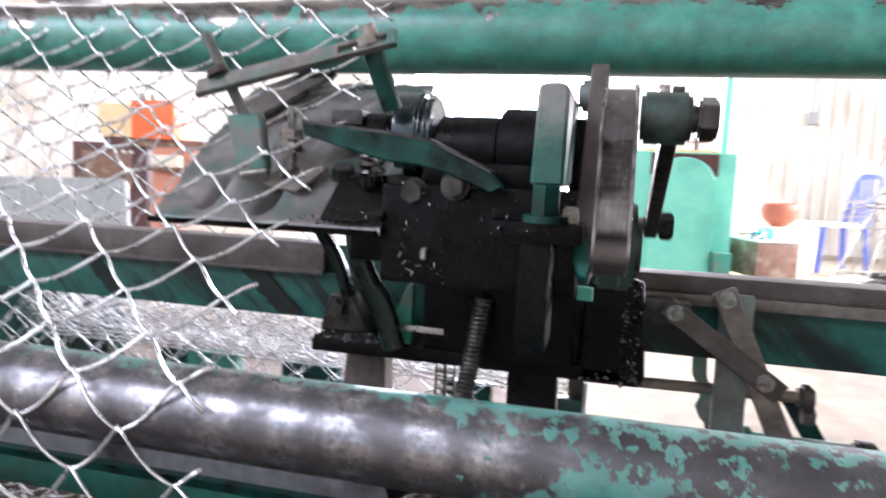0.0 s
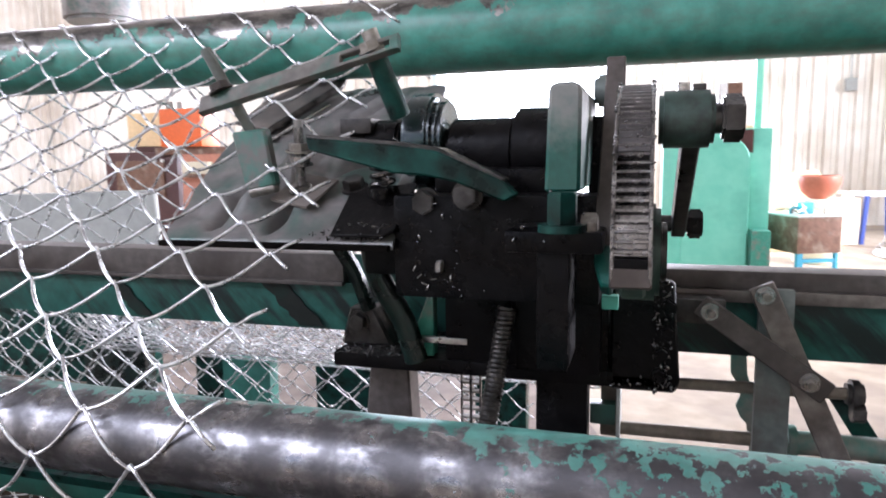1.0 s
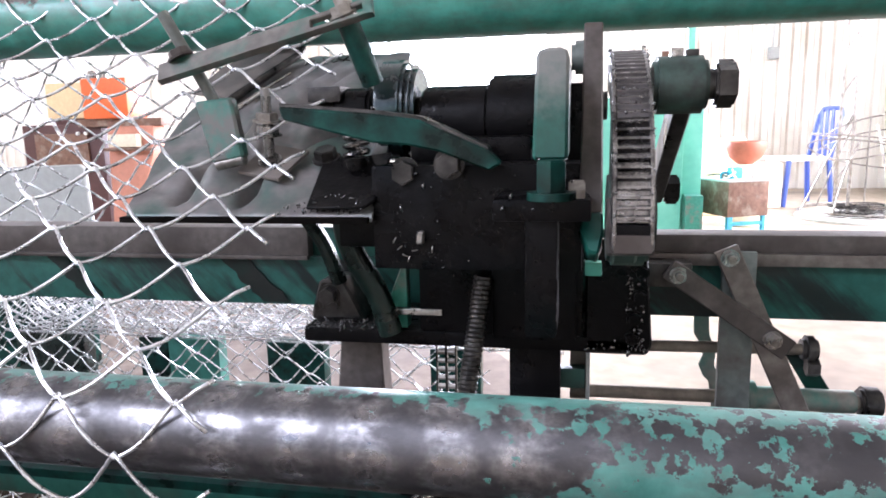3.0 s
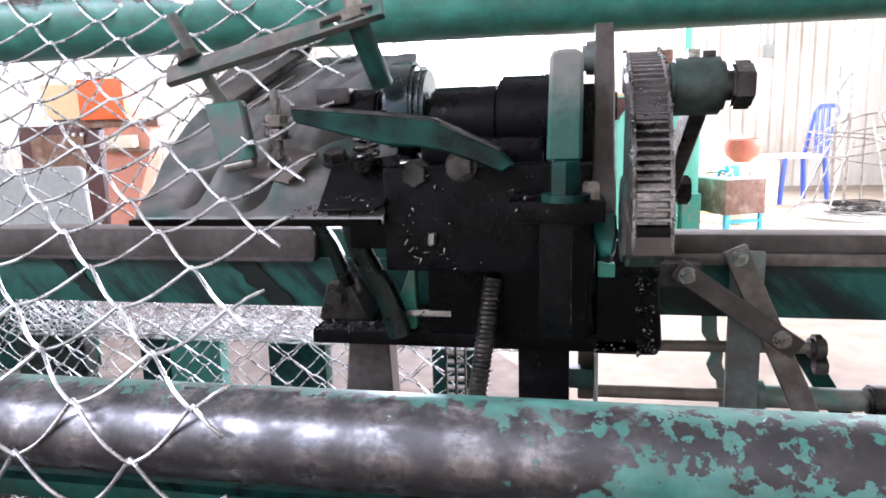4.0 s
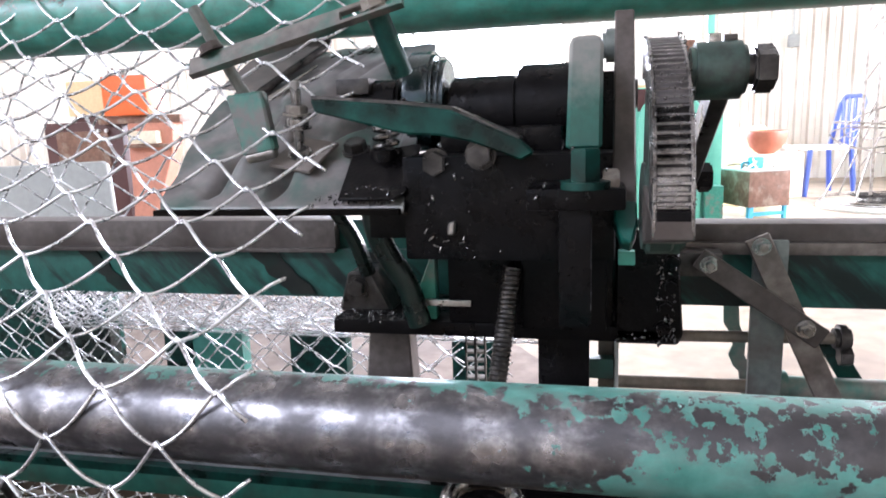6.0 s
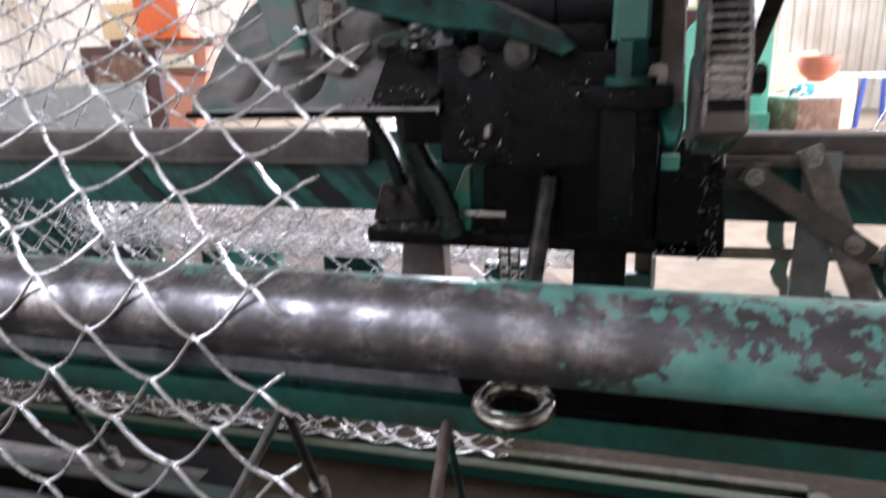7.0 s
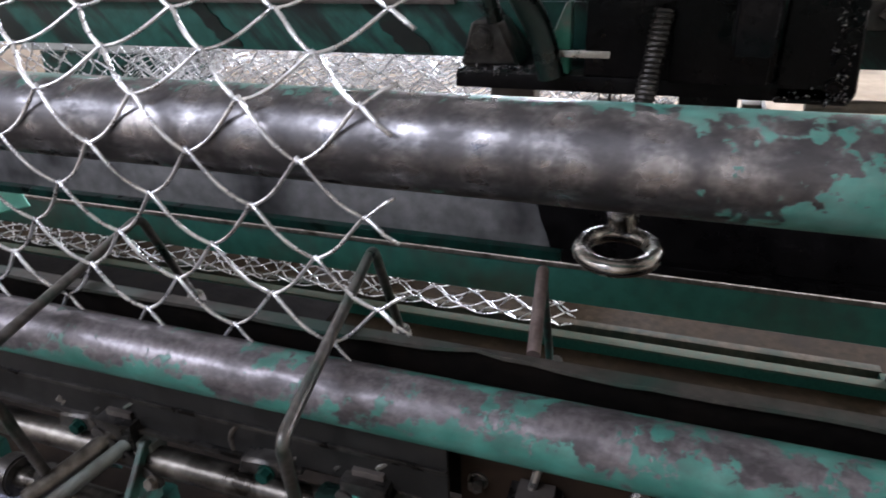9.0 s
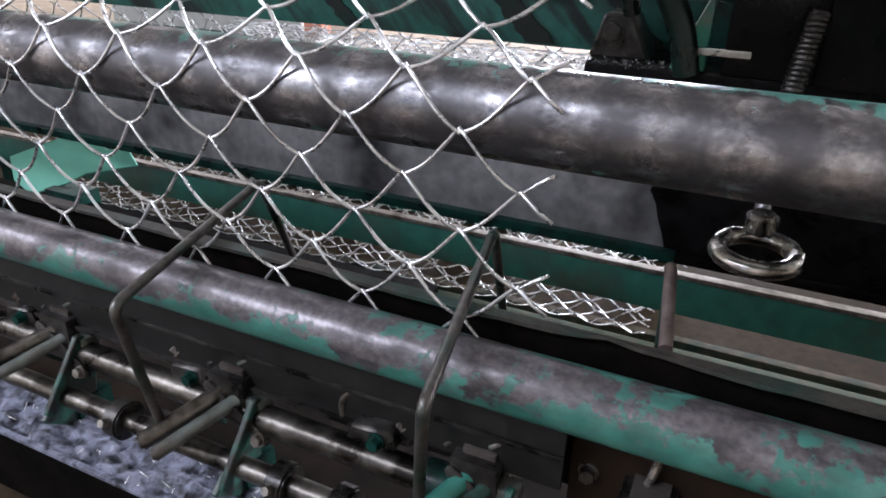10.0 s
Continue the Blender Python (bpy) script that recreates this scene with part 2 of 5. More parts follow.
# Near-black that carries the shade under the pipe in its colour.
M_SHADEBLACK = surface("matt_shade_black", (0.0022, 0.0019, 0.0017), (0.005, 0.0042, 0.0036), (0.75, 0.95), 0.0, 90, 0.5, (0.006, 0.0045, 0.0036), 0.4, 25, 0.0015, 0.0, 0.03)
M_LEVER = surface("dark_worn_lever_steel", (0.08, 0.074, 0.068), (0.17, 0.16, 0.15), (0.25, 0.5), 0.7, 120, 0.25, (0.03, 0.07, 0.055), 0.40, 22)
M_SHAFT = surface("oily_polished_shaft", (0.10, 0.09, 0.078), (0.2, 0.185, 0.165), (0.22, 0.45), 0.85, 120, 0.2, (0.02, 0.017, 0.014), 0.46, 24)
M_DARKGREEN = surface("grease_dark_green_paint", (0.003, 0.010, 0.008), (0.007, 0.022, 0.017), (0.16, 0.4), 0, 80, 0.4, (0.006, 0.007, 0.006), 0.45, 30, 0.001, 0.0, 0.5)
M_PALETOPRAIL = graded_paint("pale_topped_green_rail_paint", (0.016, 0.10, 0.075), (0.088, 0.082, 0.06), 0.022, 0.034, (0.7, 0.9), 0.12)
M_DUSTYROD = surface("dusty_brown_rod", (0.15, 0.125, 0.095), (0.25, 0.21, 0.165), (0.4, 0.7), 0.2, 90, 0.25, (0.1, 0.085, 0.065), 0.42, 20)
M_SLOTBAR = surface("browned_link_bar_paint", (0.085, 0.078, 0.068), (0.17, 0.155, 0.138), (0.35, 0.6), 0.2, 75, 0.3, (0.035, 0.115, 0.09), 0.44, 26)
M_LINKBAR = surface("browned_bar_steel", (0.115, 0.098, 0.085), (0.21, 0.185, 0.165), (0.35, 0.6), 0.5, 95, 0.25, (0.075, 0.062, 0.054), 0.44, 22)
M_FLAP = surface("tan_scuffed_sheet", (0.115, 0.098, 0.086), (0.19, 0.165, 0.148), (0.4, 0.65), 0.1, 50, 0.3, (0.075, 0.07, 0.064), 0.42, 20)
# Slot wall steel, its colour darkened for the pipe's shade.
M_SHADEPLATE = surface("shade_dark_steel_plate", (0.0045, 0.0043, 0.004), (0.0115, 0.011, 0.0102), (0.4, 0.7), 0.2, 90, 0.4, (0.006, 0.006, 0.006), 0.45, 24)
M_JAW = surface("dirty_green_jaw_paint", (0.008, 0.06, 0.046), (0.026, 0.125, 0.098), (0.35, 0.6), 0, 90, 0.4, (0.016, 0.016, 0.014), 0.49, 60)
M_RUSTROD = surface("rust_browned_rod", (0.10, 0.072, 0.066), (0.19, 0.145, 0.135), (0.4, 0.65), 0.3, 110, 0.3, (0.05, 0.036, 0.032), 0.42, 40)
M_RAILBROWN = surface("dusty_brown_bar", (0.06, 0.05, 0.037), (0.115, 0.098, 0.075), (0.7, 0.9), 0.0, 80, 0.3, (0.03, 0.045, 0.035), 0.42, 12, 0.001, 0.0, 0.1)
M_TAG = surface("chipped_green_tag_paint", (0.022, 0.10, 0.078), (0.05, 0.165, 0.13), (0.4, 0.65), 0, 60, 0.3, (0.10, 0.10, 0.09), 0.50, 52)
M_LIP = surface("rusty_bent_lip", (0.03, 0.028, 0.024), (0.075, 0.066, 0.056), (0.4, 0.7), 0.3, 90, 0.3, (0.02, 0.05, 0.04), 0.42, 16)
# Oily brown ground, with the machine's shade on the floor put into the colour.
M_SHADEGROUND = surface("shaded_brown_ground", (0.024, 0.0175, 0.011), (0.048, 0.035, 0.023), (0.7, 0.9), 0.0, 60, 0.3, (0.022, 0.016, 0.011), 0.44, 10, 0.001, 0.0, 0.05)
M_DIRT = surface("trodden_tan_dirt", (0.15, 0.118, 0.098), (0.24, 0.195, 0.165), (0.75, 0.95), 0.0, 14, 0.4, (0.10, 0.08, 0.066), 0.43, 2.2, 0.003, 0.0, 0.12)
# Dark brown that holds the shade of the floor below the pipe.
M_SHADEBROWN = surface("shade_brown_sheet", (0.005, 0.0033, 0.0022), (0.012, 0.0078, 0.005), (0.6, 0.85), 0.0, 60, 0.3, (0.02, 0.012, 0.0075), 0.42, 10, 0.001, 0.0, 0.12)
M_GREENGREY = surface("grey_green_steel", (0.1, 0.12, 0.11), (0.17, 0.19, 0.175), (0.4, 0.6), 0.3, 90, 0.2, (0.08, 0.07, 0.06), 0.4, 20)
M_GREENDARK = surface("oily_green_paint", (0.003, 0.030, 0.024), (0.007, 0.056, 0.044), (0.22, 0.5), 0, 70, 0.35, (0.005, 0.012, 0.010), 0.46, 30, 0.001, 0.0, 0.16)
M_CHANNEL = surface("dusty_green_channel_paint", (0.011, 0.115, 0.088), (0.026, 0.18, 0.14), (0.45, 0.7), 0, 40, 0.2, (0.05, 0.07, 0.055), 0.4, 6)
M_GREENLIGHT = surface("chipped_green_paint", (0.02, 0.2, 0.145), (0.05, 0.3, 0.22), (0.35, 0.6), 0, 80, 0.3, (0.2, 0.18, 0.16), 0.38, 26)
M_BRIGHT = surface("bright_threaded_steel", (0.4, 0.39, 0.37), (0.6, 0.58, 0.55), (0.2, 0.4), 0.95, 200, 0.2, (0.12, 0.11, 0.1), 0.38, 70)
M_POLISHED = surface("polished_oily_ring_steel", (0.30, 0.285, 0.265), (0.48, 0.46, 0.43), (0.13, 0.32), 0.95, 60, 0.15, (0.07, 0.06, 0.05), 0.42, 55)
M_STUD = surface("plated_stud_steel", (0.20, 0.195, 0.19), (0.36, 0.35, 0.34), (0.18, 0.34), 0.95, 90, 0.1, (0.16, 0.15, 0.14), 0.36, 45)
M_WIRE = surface("galvanised_wire", (0.66, 0.67, 0.69), (0.92, 0.93, 0.94), (0.20, 0.38), 0.85, 160, 0.15, (0.40, 0.40, 0.415), 0.42, 60)
M_FLOOR = surface("dusty_concrete", (0.27, 0.22, 0.165), (0.39, 0.33, 0.255), (0.75, 0.95), 0, 9, 0.4, (0.19, 0.155, 0.125), 0.45, 1.3, 0.004, 0.0, 0.15)
M_WALL = surface("pale_corrugated_steel", (0.7, 0.67, 0.6), (0.82, 0.8, 0.74), (0.45, 0.65), 0.1, 3, 0.1, (0.5, 0.44, 0.36), 0.4, 0.7)
M_CEIL = surface("dim_roof_sheet", (0.3, 0.29, 0.27), (0.4, 0.39, 0.37), (0.6, 0.8), 0.1, 3, 0.1)
M_RUBBER = surface("grey_worn_sheet", (0.12, 0.111, 0.107), (0.22, 0.205, 0.198), (0.36, 0.62), 0.2, 45, 0.35, (0.055, 0.10, 0.083), 0.41, 18)
M_TERRACOTTA = plain("faded_orange_paint", (0.5, 0.21, 0.14), 0.6)
M_ORANGE = plain("orange_paint", (0.75, 0.13, 0.02), 0.45)
M_YELLOW = plain("pale_yellow_board", (0.78, 0.58, 0.33), 0.7)
M_MAROON = plain("maroon_paint", (0.07, 0.02, 0.018), 0.5)
M_GREYPANEL = plain("grey_panel_paint", (0.3, 0.31, 0.29), 0.6)
M_MINT = surface("mint_machine_paint", (0.14, 0.55, 0.42), (0.2, 0.62, 0.48), (0.4, 0.6), 0, 12, 0.1, (0.1, 0.42, 0.32), 0.36, 3)
M_CABINET = surface("rusty_brown_sheet", (0.13, 0.07, 0.045), (0.24, 0.13, 0.09), (0.5, 0.75), 0.2, 40, 0.3, (0.3, 0.24, 0.19), 0.36, 14)
M_BLUE = plain("blue_plastic", (0.035, 0.07, 0.30), 0.4)
M_WHITE = plain("white_plastic", (0.78, 0.78, 0.76), 0.45)
M_CYAN = plain("cyan_painted_tube", (0.05, 0.35, 0.5), 0.45)
M_REDPOT = plain("red_plastic", (0.36, 0.1, 0.06), 0.5)
M_CREAM = plain("cream_plastic", (0.7, 0.63, 0.48), 0.5)
M_PALE = plain("pale_grey_paint", (0.45, 0.46, 0.43), 0.6)
M_TRAY = surface("blue_grey_scale", (0.13, 0.14, 0.19), (0.34, 0.36, 0.46), (0.5, 0.85), 0.1, 90, 0.9, (0.022, 0.022, 0.03), 0.45, 62, 0.003)
M_SKYGLOW = plain("bright_sky", (0.8, 0.85, 0.9), 0.9, 0, (0.82, 0.92, 1.0), 14)


# ---- mesh helpers ----
def mesh_ob(name, bm, material, parent=None, label="", smooth=None):
    me = bpy.data.meshes.new(name)
    bmesh.ops.recalc_face_normals(bm, faces=bm.faces)
    bm.to_mesh(me)
    bm.free()
    me.materials.append(material)
    if smooth is not None:
        me.shade_smooth()
        me.set_sharp_from_angle(angle=radians(smooth))
    ob = new(name, me)
    if parent:
        ob.parent = parent
    if label:
        ob["label"] = label
    return ob


def part(name, bm, material, parent, label="", smooth=35):
    return mesh_ob(name, bm, material, parent, label, smooth)


def thing(name, label, category, group="", kind=""):
    ob = new(name)
    ob.empty_display_size = 0.05
    return tagged(ob, label, category, group, kind)


def box(x0, x1, y0, y1, z0, z1, bevel=0.0015, segs=2):
    bm = bmesh.new()
    bmesh.ops.create_cube(bm, size=1)
    for v in bm.verts:
        v.co = Vector(((x0 + x1) / 2 + v.co.x * (x1 - x0), (y0 + y1) / 2 + v.co.y * (y1 - y0), (z0 + z1) / 2 + v.co.z * (z1 - z0)))
    if bevel:
        bmesh.ops.bevel(bm, geom=list(bm.edges), offset=bevel, segments=segs, affect="EDGES", profile=0.7)
    return bm


def rod(a, b, r, sides=20, bevel=0.0, r2=None):
    a, b = Vector(a), Vector(b)
    bm = bmesh.new()
    bmesh.ops.create_cone(bm, cap_ends=True, segments=sides, radius1=r, radius2=r if r2 is None else r2, depth=(b - a).length)
    if bevel:
        bmesh.ops.bevel(bm, geom=[e for e in bm.edges if len(e.link_faces) == 2 and any(len(f.verts) > 4 for f in e.link_faces)], offset=bevel, segments=2, affect="EDGES")
    bm.transform(Matrix.Translation((a + b) / 2) @ (b - a).to_track_quat("Z", "Y").to_matrix().to_4x4())
    return bm


def join(*bms):
    out = bms[0]
    for other in bms[1:]:
        me = bpy.data.meshes.new("tmp")
        other.to_mesh(me)
        other.free()
        out.from_mesh(me)
        bpy.data.meshes.remove(me)
    return out


def tube(points, r, sides=8, closed=False, taper=None):
    """A round wire or bar along points."""
    pts = [Vector(p) for p in points]
    n = len(pts)
    bm = bmesh.new()
    rings, normal = [], None
    for i, p in enumerate(pts):
        if closed:
            d = pts[(i + 1) % n] - pts[i - 1]
        else:
            d = pts[min(i + 1, n - 1)] - pts[max(i - 1, 0)]
        d.normalize()
        if normal is None:
            normal = d.orthogonal().normalized()
        normal = (normal - d * normal.dot(d)).normalized()
        side = d.cross(normal)
        rr = r * (taper(i / (n - 1)) if taper else 1)
        rings.append([bm.verts.new(p + (normal * math.cos(k * 2 * math.pi / sides) + side * math.sin(k * 2 * math.pi / sides)) * rr) for k in range(sides)])
    for i in range(n if closed else n - 1):
        a, b = rings[i], rings[(i + 1) % n]
        for k in range(sides):
            bm.faces.new((a[k], a[(k + 1) % sides], b[(k + 1) % sides], b[k]))
    if not closed:
        bm.faces.new(rings[0])
        bm.faces.new(list(reversed(rings[-1])))
    return bm


def arc_path(points, radius, steps=6):
    """Points with rounded corners."""
    pts = [Vector(p) for p in points]
    out = [pts[0]]
    for a, b, c in zip(pts, pts[1:], pts[2:]):
        u, v = (a - b).normalized(), (c - b).normalized()
        k = min(radius, (a - b).length * 0.45, (c - b).length * 0.45)
        p, q = b + u * k, b + v * k
        for i in range(steps + 1):
            w = i / steps
            out.append(p * (1 - w) ** 2 + b * 2 * w * (1 - w) + q * w * w)
    return out + [pts[-1]]


def slab(poly, axis, lo, hi, bevel=0.0012):
    """A polygon drawn across an axis and given thickness along it. axis y: poly in (x, z); x: (y, z); z: (x, y)."""
    bm = bmesh.new()
    put = {"x": lambda u, v, w: (w, u, v), "y": lambda u, v, w: (u, w, v), "z": lambda u, v, w: (u, v, w)}[axis]
    lower = [bm.verts.new(put(u, v, lo)) for u, v in poly]
    upper = [bm.verts.new(put(u, v, hi)) for u, v in poly]
    n = len(poly)
    bm.faces.new(lower)
    bm.faces.new(list(reversed(upper)))
    for i in range(n):
        bm.faces.new((lower[i], lower[(i + 1) % n], upper[(i + 1) % n], upper[i]))
    bmesh.ops.recalc_face_normals(bm, faces=bm.faces)
    if bevel:
        bmesh.ops.bevel(bm, geom=list(bm.edges), offset=bevel, segments=1, affect="EDGES", clamp_overlap=True)
    return bm


def hexnut(c, axis, across, height, washer=True):
    """A bolt head on a washer, its base at c, standing along axis."""
    c, a = Vector(c), Vector(axis).normalized()
    head = rod(c, c + a * height, across / 2 / math.cos(math.pi / 6), 6, across * 0.05)
    if washer:
        head = join(head, rod(c - a * 0.0005, c + a * height * 0.18, across * 0.72, 20))
    return head


def bar2(a, b, width, thick, normal, round_ends=True, bevel=0.001):
    """A flat bar between two points; normal is its thin direction."""
    a, b, n = Vector(a), Vector(b), Vector(normal).normalized()
    d = (b - a).normalized()
    s = n.cross(d).normalized()
    outline = []
    if round_ends:
        for k in range(9):
            w = math.pi / 2 + math.pi * k / 8
            outline.append((math.cos(w) * width / 2, math.sin(w) * width / 2))
        L = (b - a).length
        for k in range(9):
            w = -math.pi / 2 + math.pi * k / 8
            outline.append((L + math.cos(w) * width / 2, math.sin(w) * width / 2))
    else:
        L = (b - a).length
        outline = [(0, width / 2), (0, -width / 2), (L, -width / 2), (L, width / 2)]
    bm = slab(outline, "z", -thick / 2, thick / 2, bevel)
    m = Matrix((d, s, d.cross(s))).transposed().to_4x4()
    bm.transform(Matrix.Translation(a) @ m)
    return bm


# ---- the shed ----
def corrugated(name, length, height, base, turn, pitch=0.14, depth=0.032, holes=()):
    """A ribbed sheet wall; holes are (u0, u1, v0, v1) openings through it."""
    us = [0.0]
    while us[-1] < length:
        for step in (0.45, 0.12, 0.31, 0.12):
            us.append(us[-1] + pitch * step)
    cuts = sorted({u for h in holes for u in h[:2]})
    us = sorted(set(us) | set(cuts))
    vs = sorted({0.0, height} | {v for h in holes for v in h[2:]})

    def off(u):
        w = (u / pitch) % 1.0
        return 0.0 if w < 0.45 else depth * min(1, (w - 0.45) / 0.12) if w < 0.88 else depth * (1 - (w - 0.88) / 0.12)

    bm = bmesh.new()
    grid = [[[bm.verts.new((u, off(u) + side, v)) for v in vs] for u in us] for side in (0.0, 0.03)]
    for i in range(len(us) - 1):
        for j in range(len(vs) - 1):
            mu, mv = (us[i] + us[i + 1]) / 2, (vs[j] + vs[j + 1]) / 2
            if any(h[0] < mu < h[1] and h[2] < mv < h[3] for h in holes):
                continue
            for g in grid:
                bm.faces.new((g[i][j], g[i + 1][j], g[i + 1][j + 1], g[i][j + 1]))
    ob = mesh_ob(name, bm, M_WALL)
    ob.matrix_basis = pose(*base, 0, 0, turn)
    return tagged(ob, "pale corrugated sheet metal workshop wall", "wall", "", "structure")


def structure():
    floor = mesh_ob("floor", box(-9, 4.6, -5, 9, -0.12, 0, 0), M_FLOOR)
    tagged(floor, "dusty pale concrete workshop floor", "floor", "", "structure")
    # The far left gap is cut only for the added wall fill.
    ceiling = mesh_ob("ceiling", join(box(-9, 4.6, -5, -4.2, 4.3, 4.36, 0), box(-9, -8.1, -4.2, -2.4, 4.3, 4.36, 0), box(-1.6, 4.6, -4.2, -2.4, 4.3, 4.36, 0), box(-9, 4.6, -2.4, 4.6, 4.3, 4.36, 0),
                                       box(-9, -7.9, 4.6, 6.6, 4.3, 4.36, 0), box(-4.9, 4.6, 4.6, 6.6, 4.3, 4.36, 0), box(-9, 4.6, 6.6, 9, 4.3, 4.36, 0)), M_CEIL)
    tagged(ceiling, "dim grey sheet metal workshop roof with gaps for the lamps", "ceiling", "", "structure")
    trodden = mesh_ob("trodden_ground", ground_patch(-2.0, 1.95, 1.0, 2.0, 0.0025), M_DIRT)
    tagged(trodden, "trodden tan dirt on the workshop floor", "floor", "", "structure")
    # Dark pad: the floor's shade round the machine is painted in with the oil.
    patch = mesh_ob("shaded_oily_ground", ground_patch(-0.9, 2.6, 0.72, 1.0, 0.0055), M_SHADEGROUND)
    tagged(patch, "brown oily ground darkened for the machine's shade", "floor", "", "structure")
    corrugated("wall_north", 13.6, 4.35, (-9, 8.45, 0), 0, holes=((6.45, 8.65, 1.25, 2.5),))
    # East opening lies out of view, added for the side fill.
    corrugated("wall_east", 13.9, 4.35, (4.0, 8.4, 0), -90, holes=((2.2, 5.2, 1.1, 2.7),))
    corrugated("wall_west", 13.9, 4.35, (-8.6, -5, 0), 90)
    # Doorway behind the camera is unseen, added for the front fill.
    corrugated("wall_south", 13.6, 4.35, (4.6, -4.6, 0), 180, holes=((5.6, 9.2, 0.0, 3.2),))
    for name, x0, x1, y, z0, z1 in (("window_1", -2.6, -0.3, 8.9, 1.1, 2.7),):
        pane = mesh_ob(name, box(x0, x1, y, y + 0.02, z0, z1, 0), M_SKYGLOW)
        tagged(pane, "overexposed bright daylight beyond the wall opening", "backdrop", "", "structure")
    # Glowing pane added behind the unseen east opening.
    side = mesh_ob("side_glow_pane", box(4.5, 4.52, 2.9, 6.6, 0.9, 2.9, 0), M_SKYGLOW)
    tagged(side, "added bright pane outside the unseen side opening", "backdrop", "", "structure")
    # roof posts of angle iron against the wall
    post = thing("lattice_post", "thin steel lattice post standing against the wall", "post")
    part("upright", box(2.03, 2.05, 6.0, 6.02, 0, 4.3, 0.001), M_STEEL, post)
    part("upright", box(2.13, 2.15, 6.0, 6.02, 0, 4.3, 0.001), M_STEEL, post)
    for k in range(12):
        z = 0.3 + k * 0.33
        part("lacing_bar", rod((2.04, 6.01, z), (2.14, 6.01, z + 0.16), 0.005, 8), M_STEEL, post)
    post = thing("green_post", "slim green painted steel post", "post")
    part("upright", box(0.66, 0.70, 4.45, 4.49, 0, 4.3, 0.002), M_MINT, post)
    part("bracket", box(0.64, 0.72, 4.43, 4.5, 1.5, 1.56, 0.002), M_MINT, post)


def ground_patch(cx, rx, cy, ry, top):
    """A ground patch with a ragged outline."""
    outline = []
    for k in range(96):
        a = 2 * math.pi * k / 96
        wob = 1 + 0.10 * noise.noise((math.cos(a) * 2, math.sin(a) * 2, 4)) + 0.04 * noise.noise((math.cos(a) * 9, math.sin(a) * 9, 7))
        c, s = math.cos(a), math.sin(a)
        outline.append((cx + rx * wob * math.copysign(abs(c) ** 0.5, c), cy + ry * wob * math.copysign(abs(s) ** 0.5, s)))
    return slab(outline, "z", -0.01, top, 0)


# ---- pipes and frame ----
def long_pipe(name, y, z, r, material, label, x0=-2.0, x1=1.3):
    ob = thing(name, label, "pipe", "long machine pipes")
    ob.location = (0, y, z)
    bm = rod((x0, 0, 0), (x1, 0, 0), r, 64)
    part("barrel", bm, material, ob)
    part("end_cap", rod((x0 - 0.012, 0, 0), (x0, 0, 0), r * 0.96, 32, 0.002), M_DARKSTEEL, ob)
    part("end_cap", rod((x1, 0, 0), (x1 + 0.012, 0, 0), r * 0.96, 32, 0.002), M_DARKSTEEL, ob)
    return ob


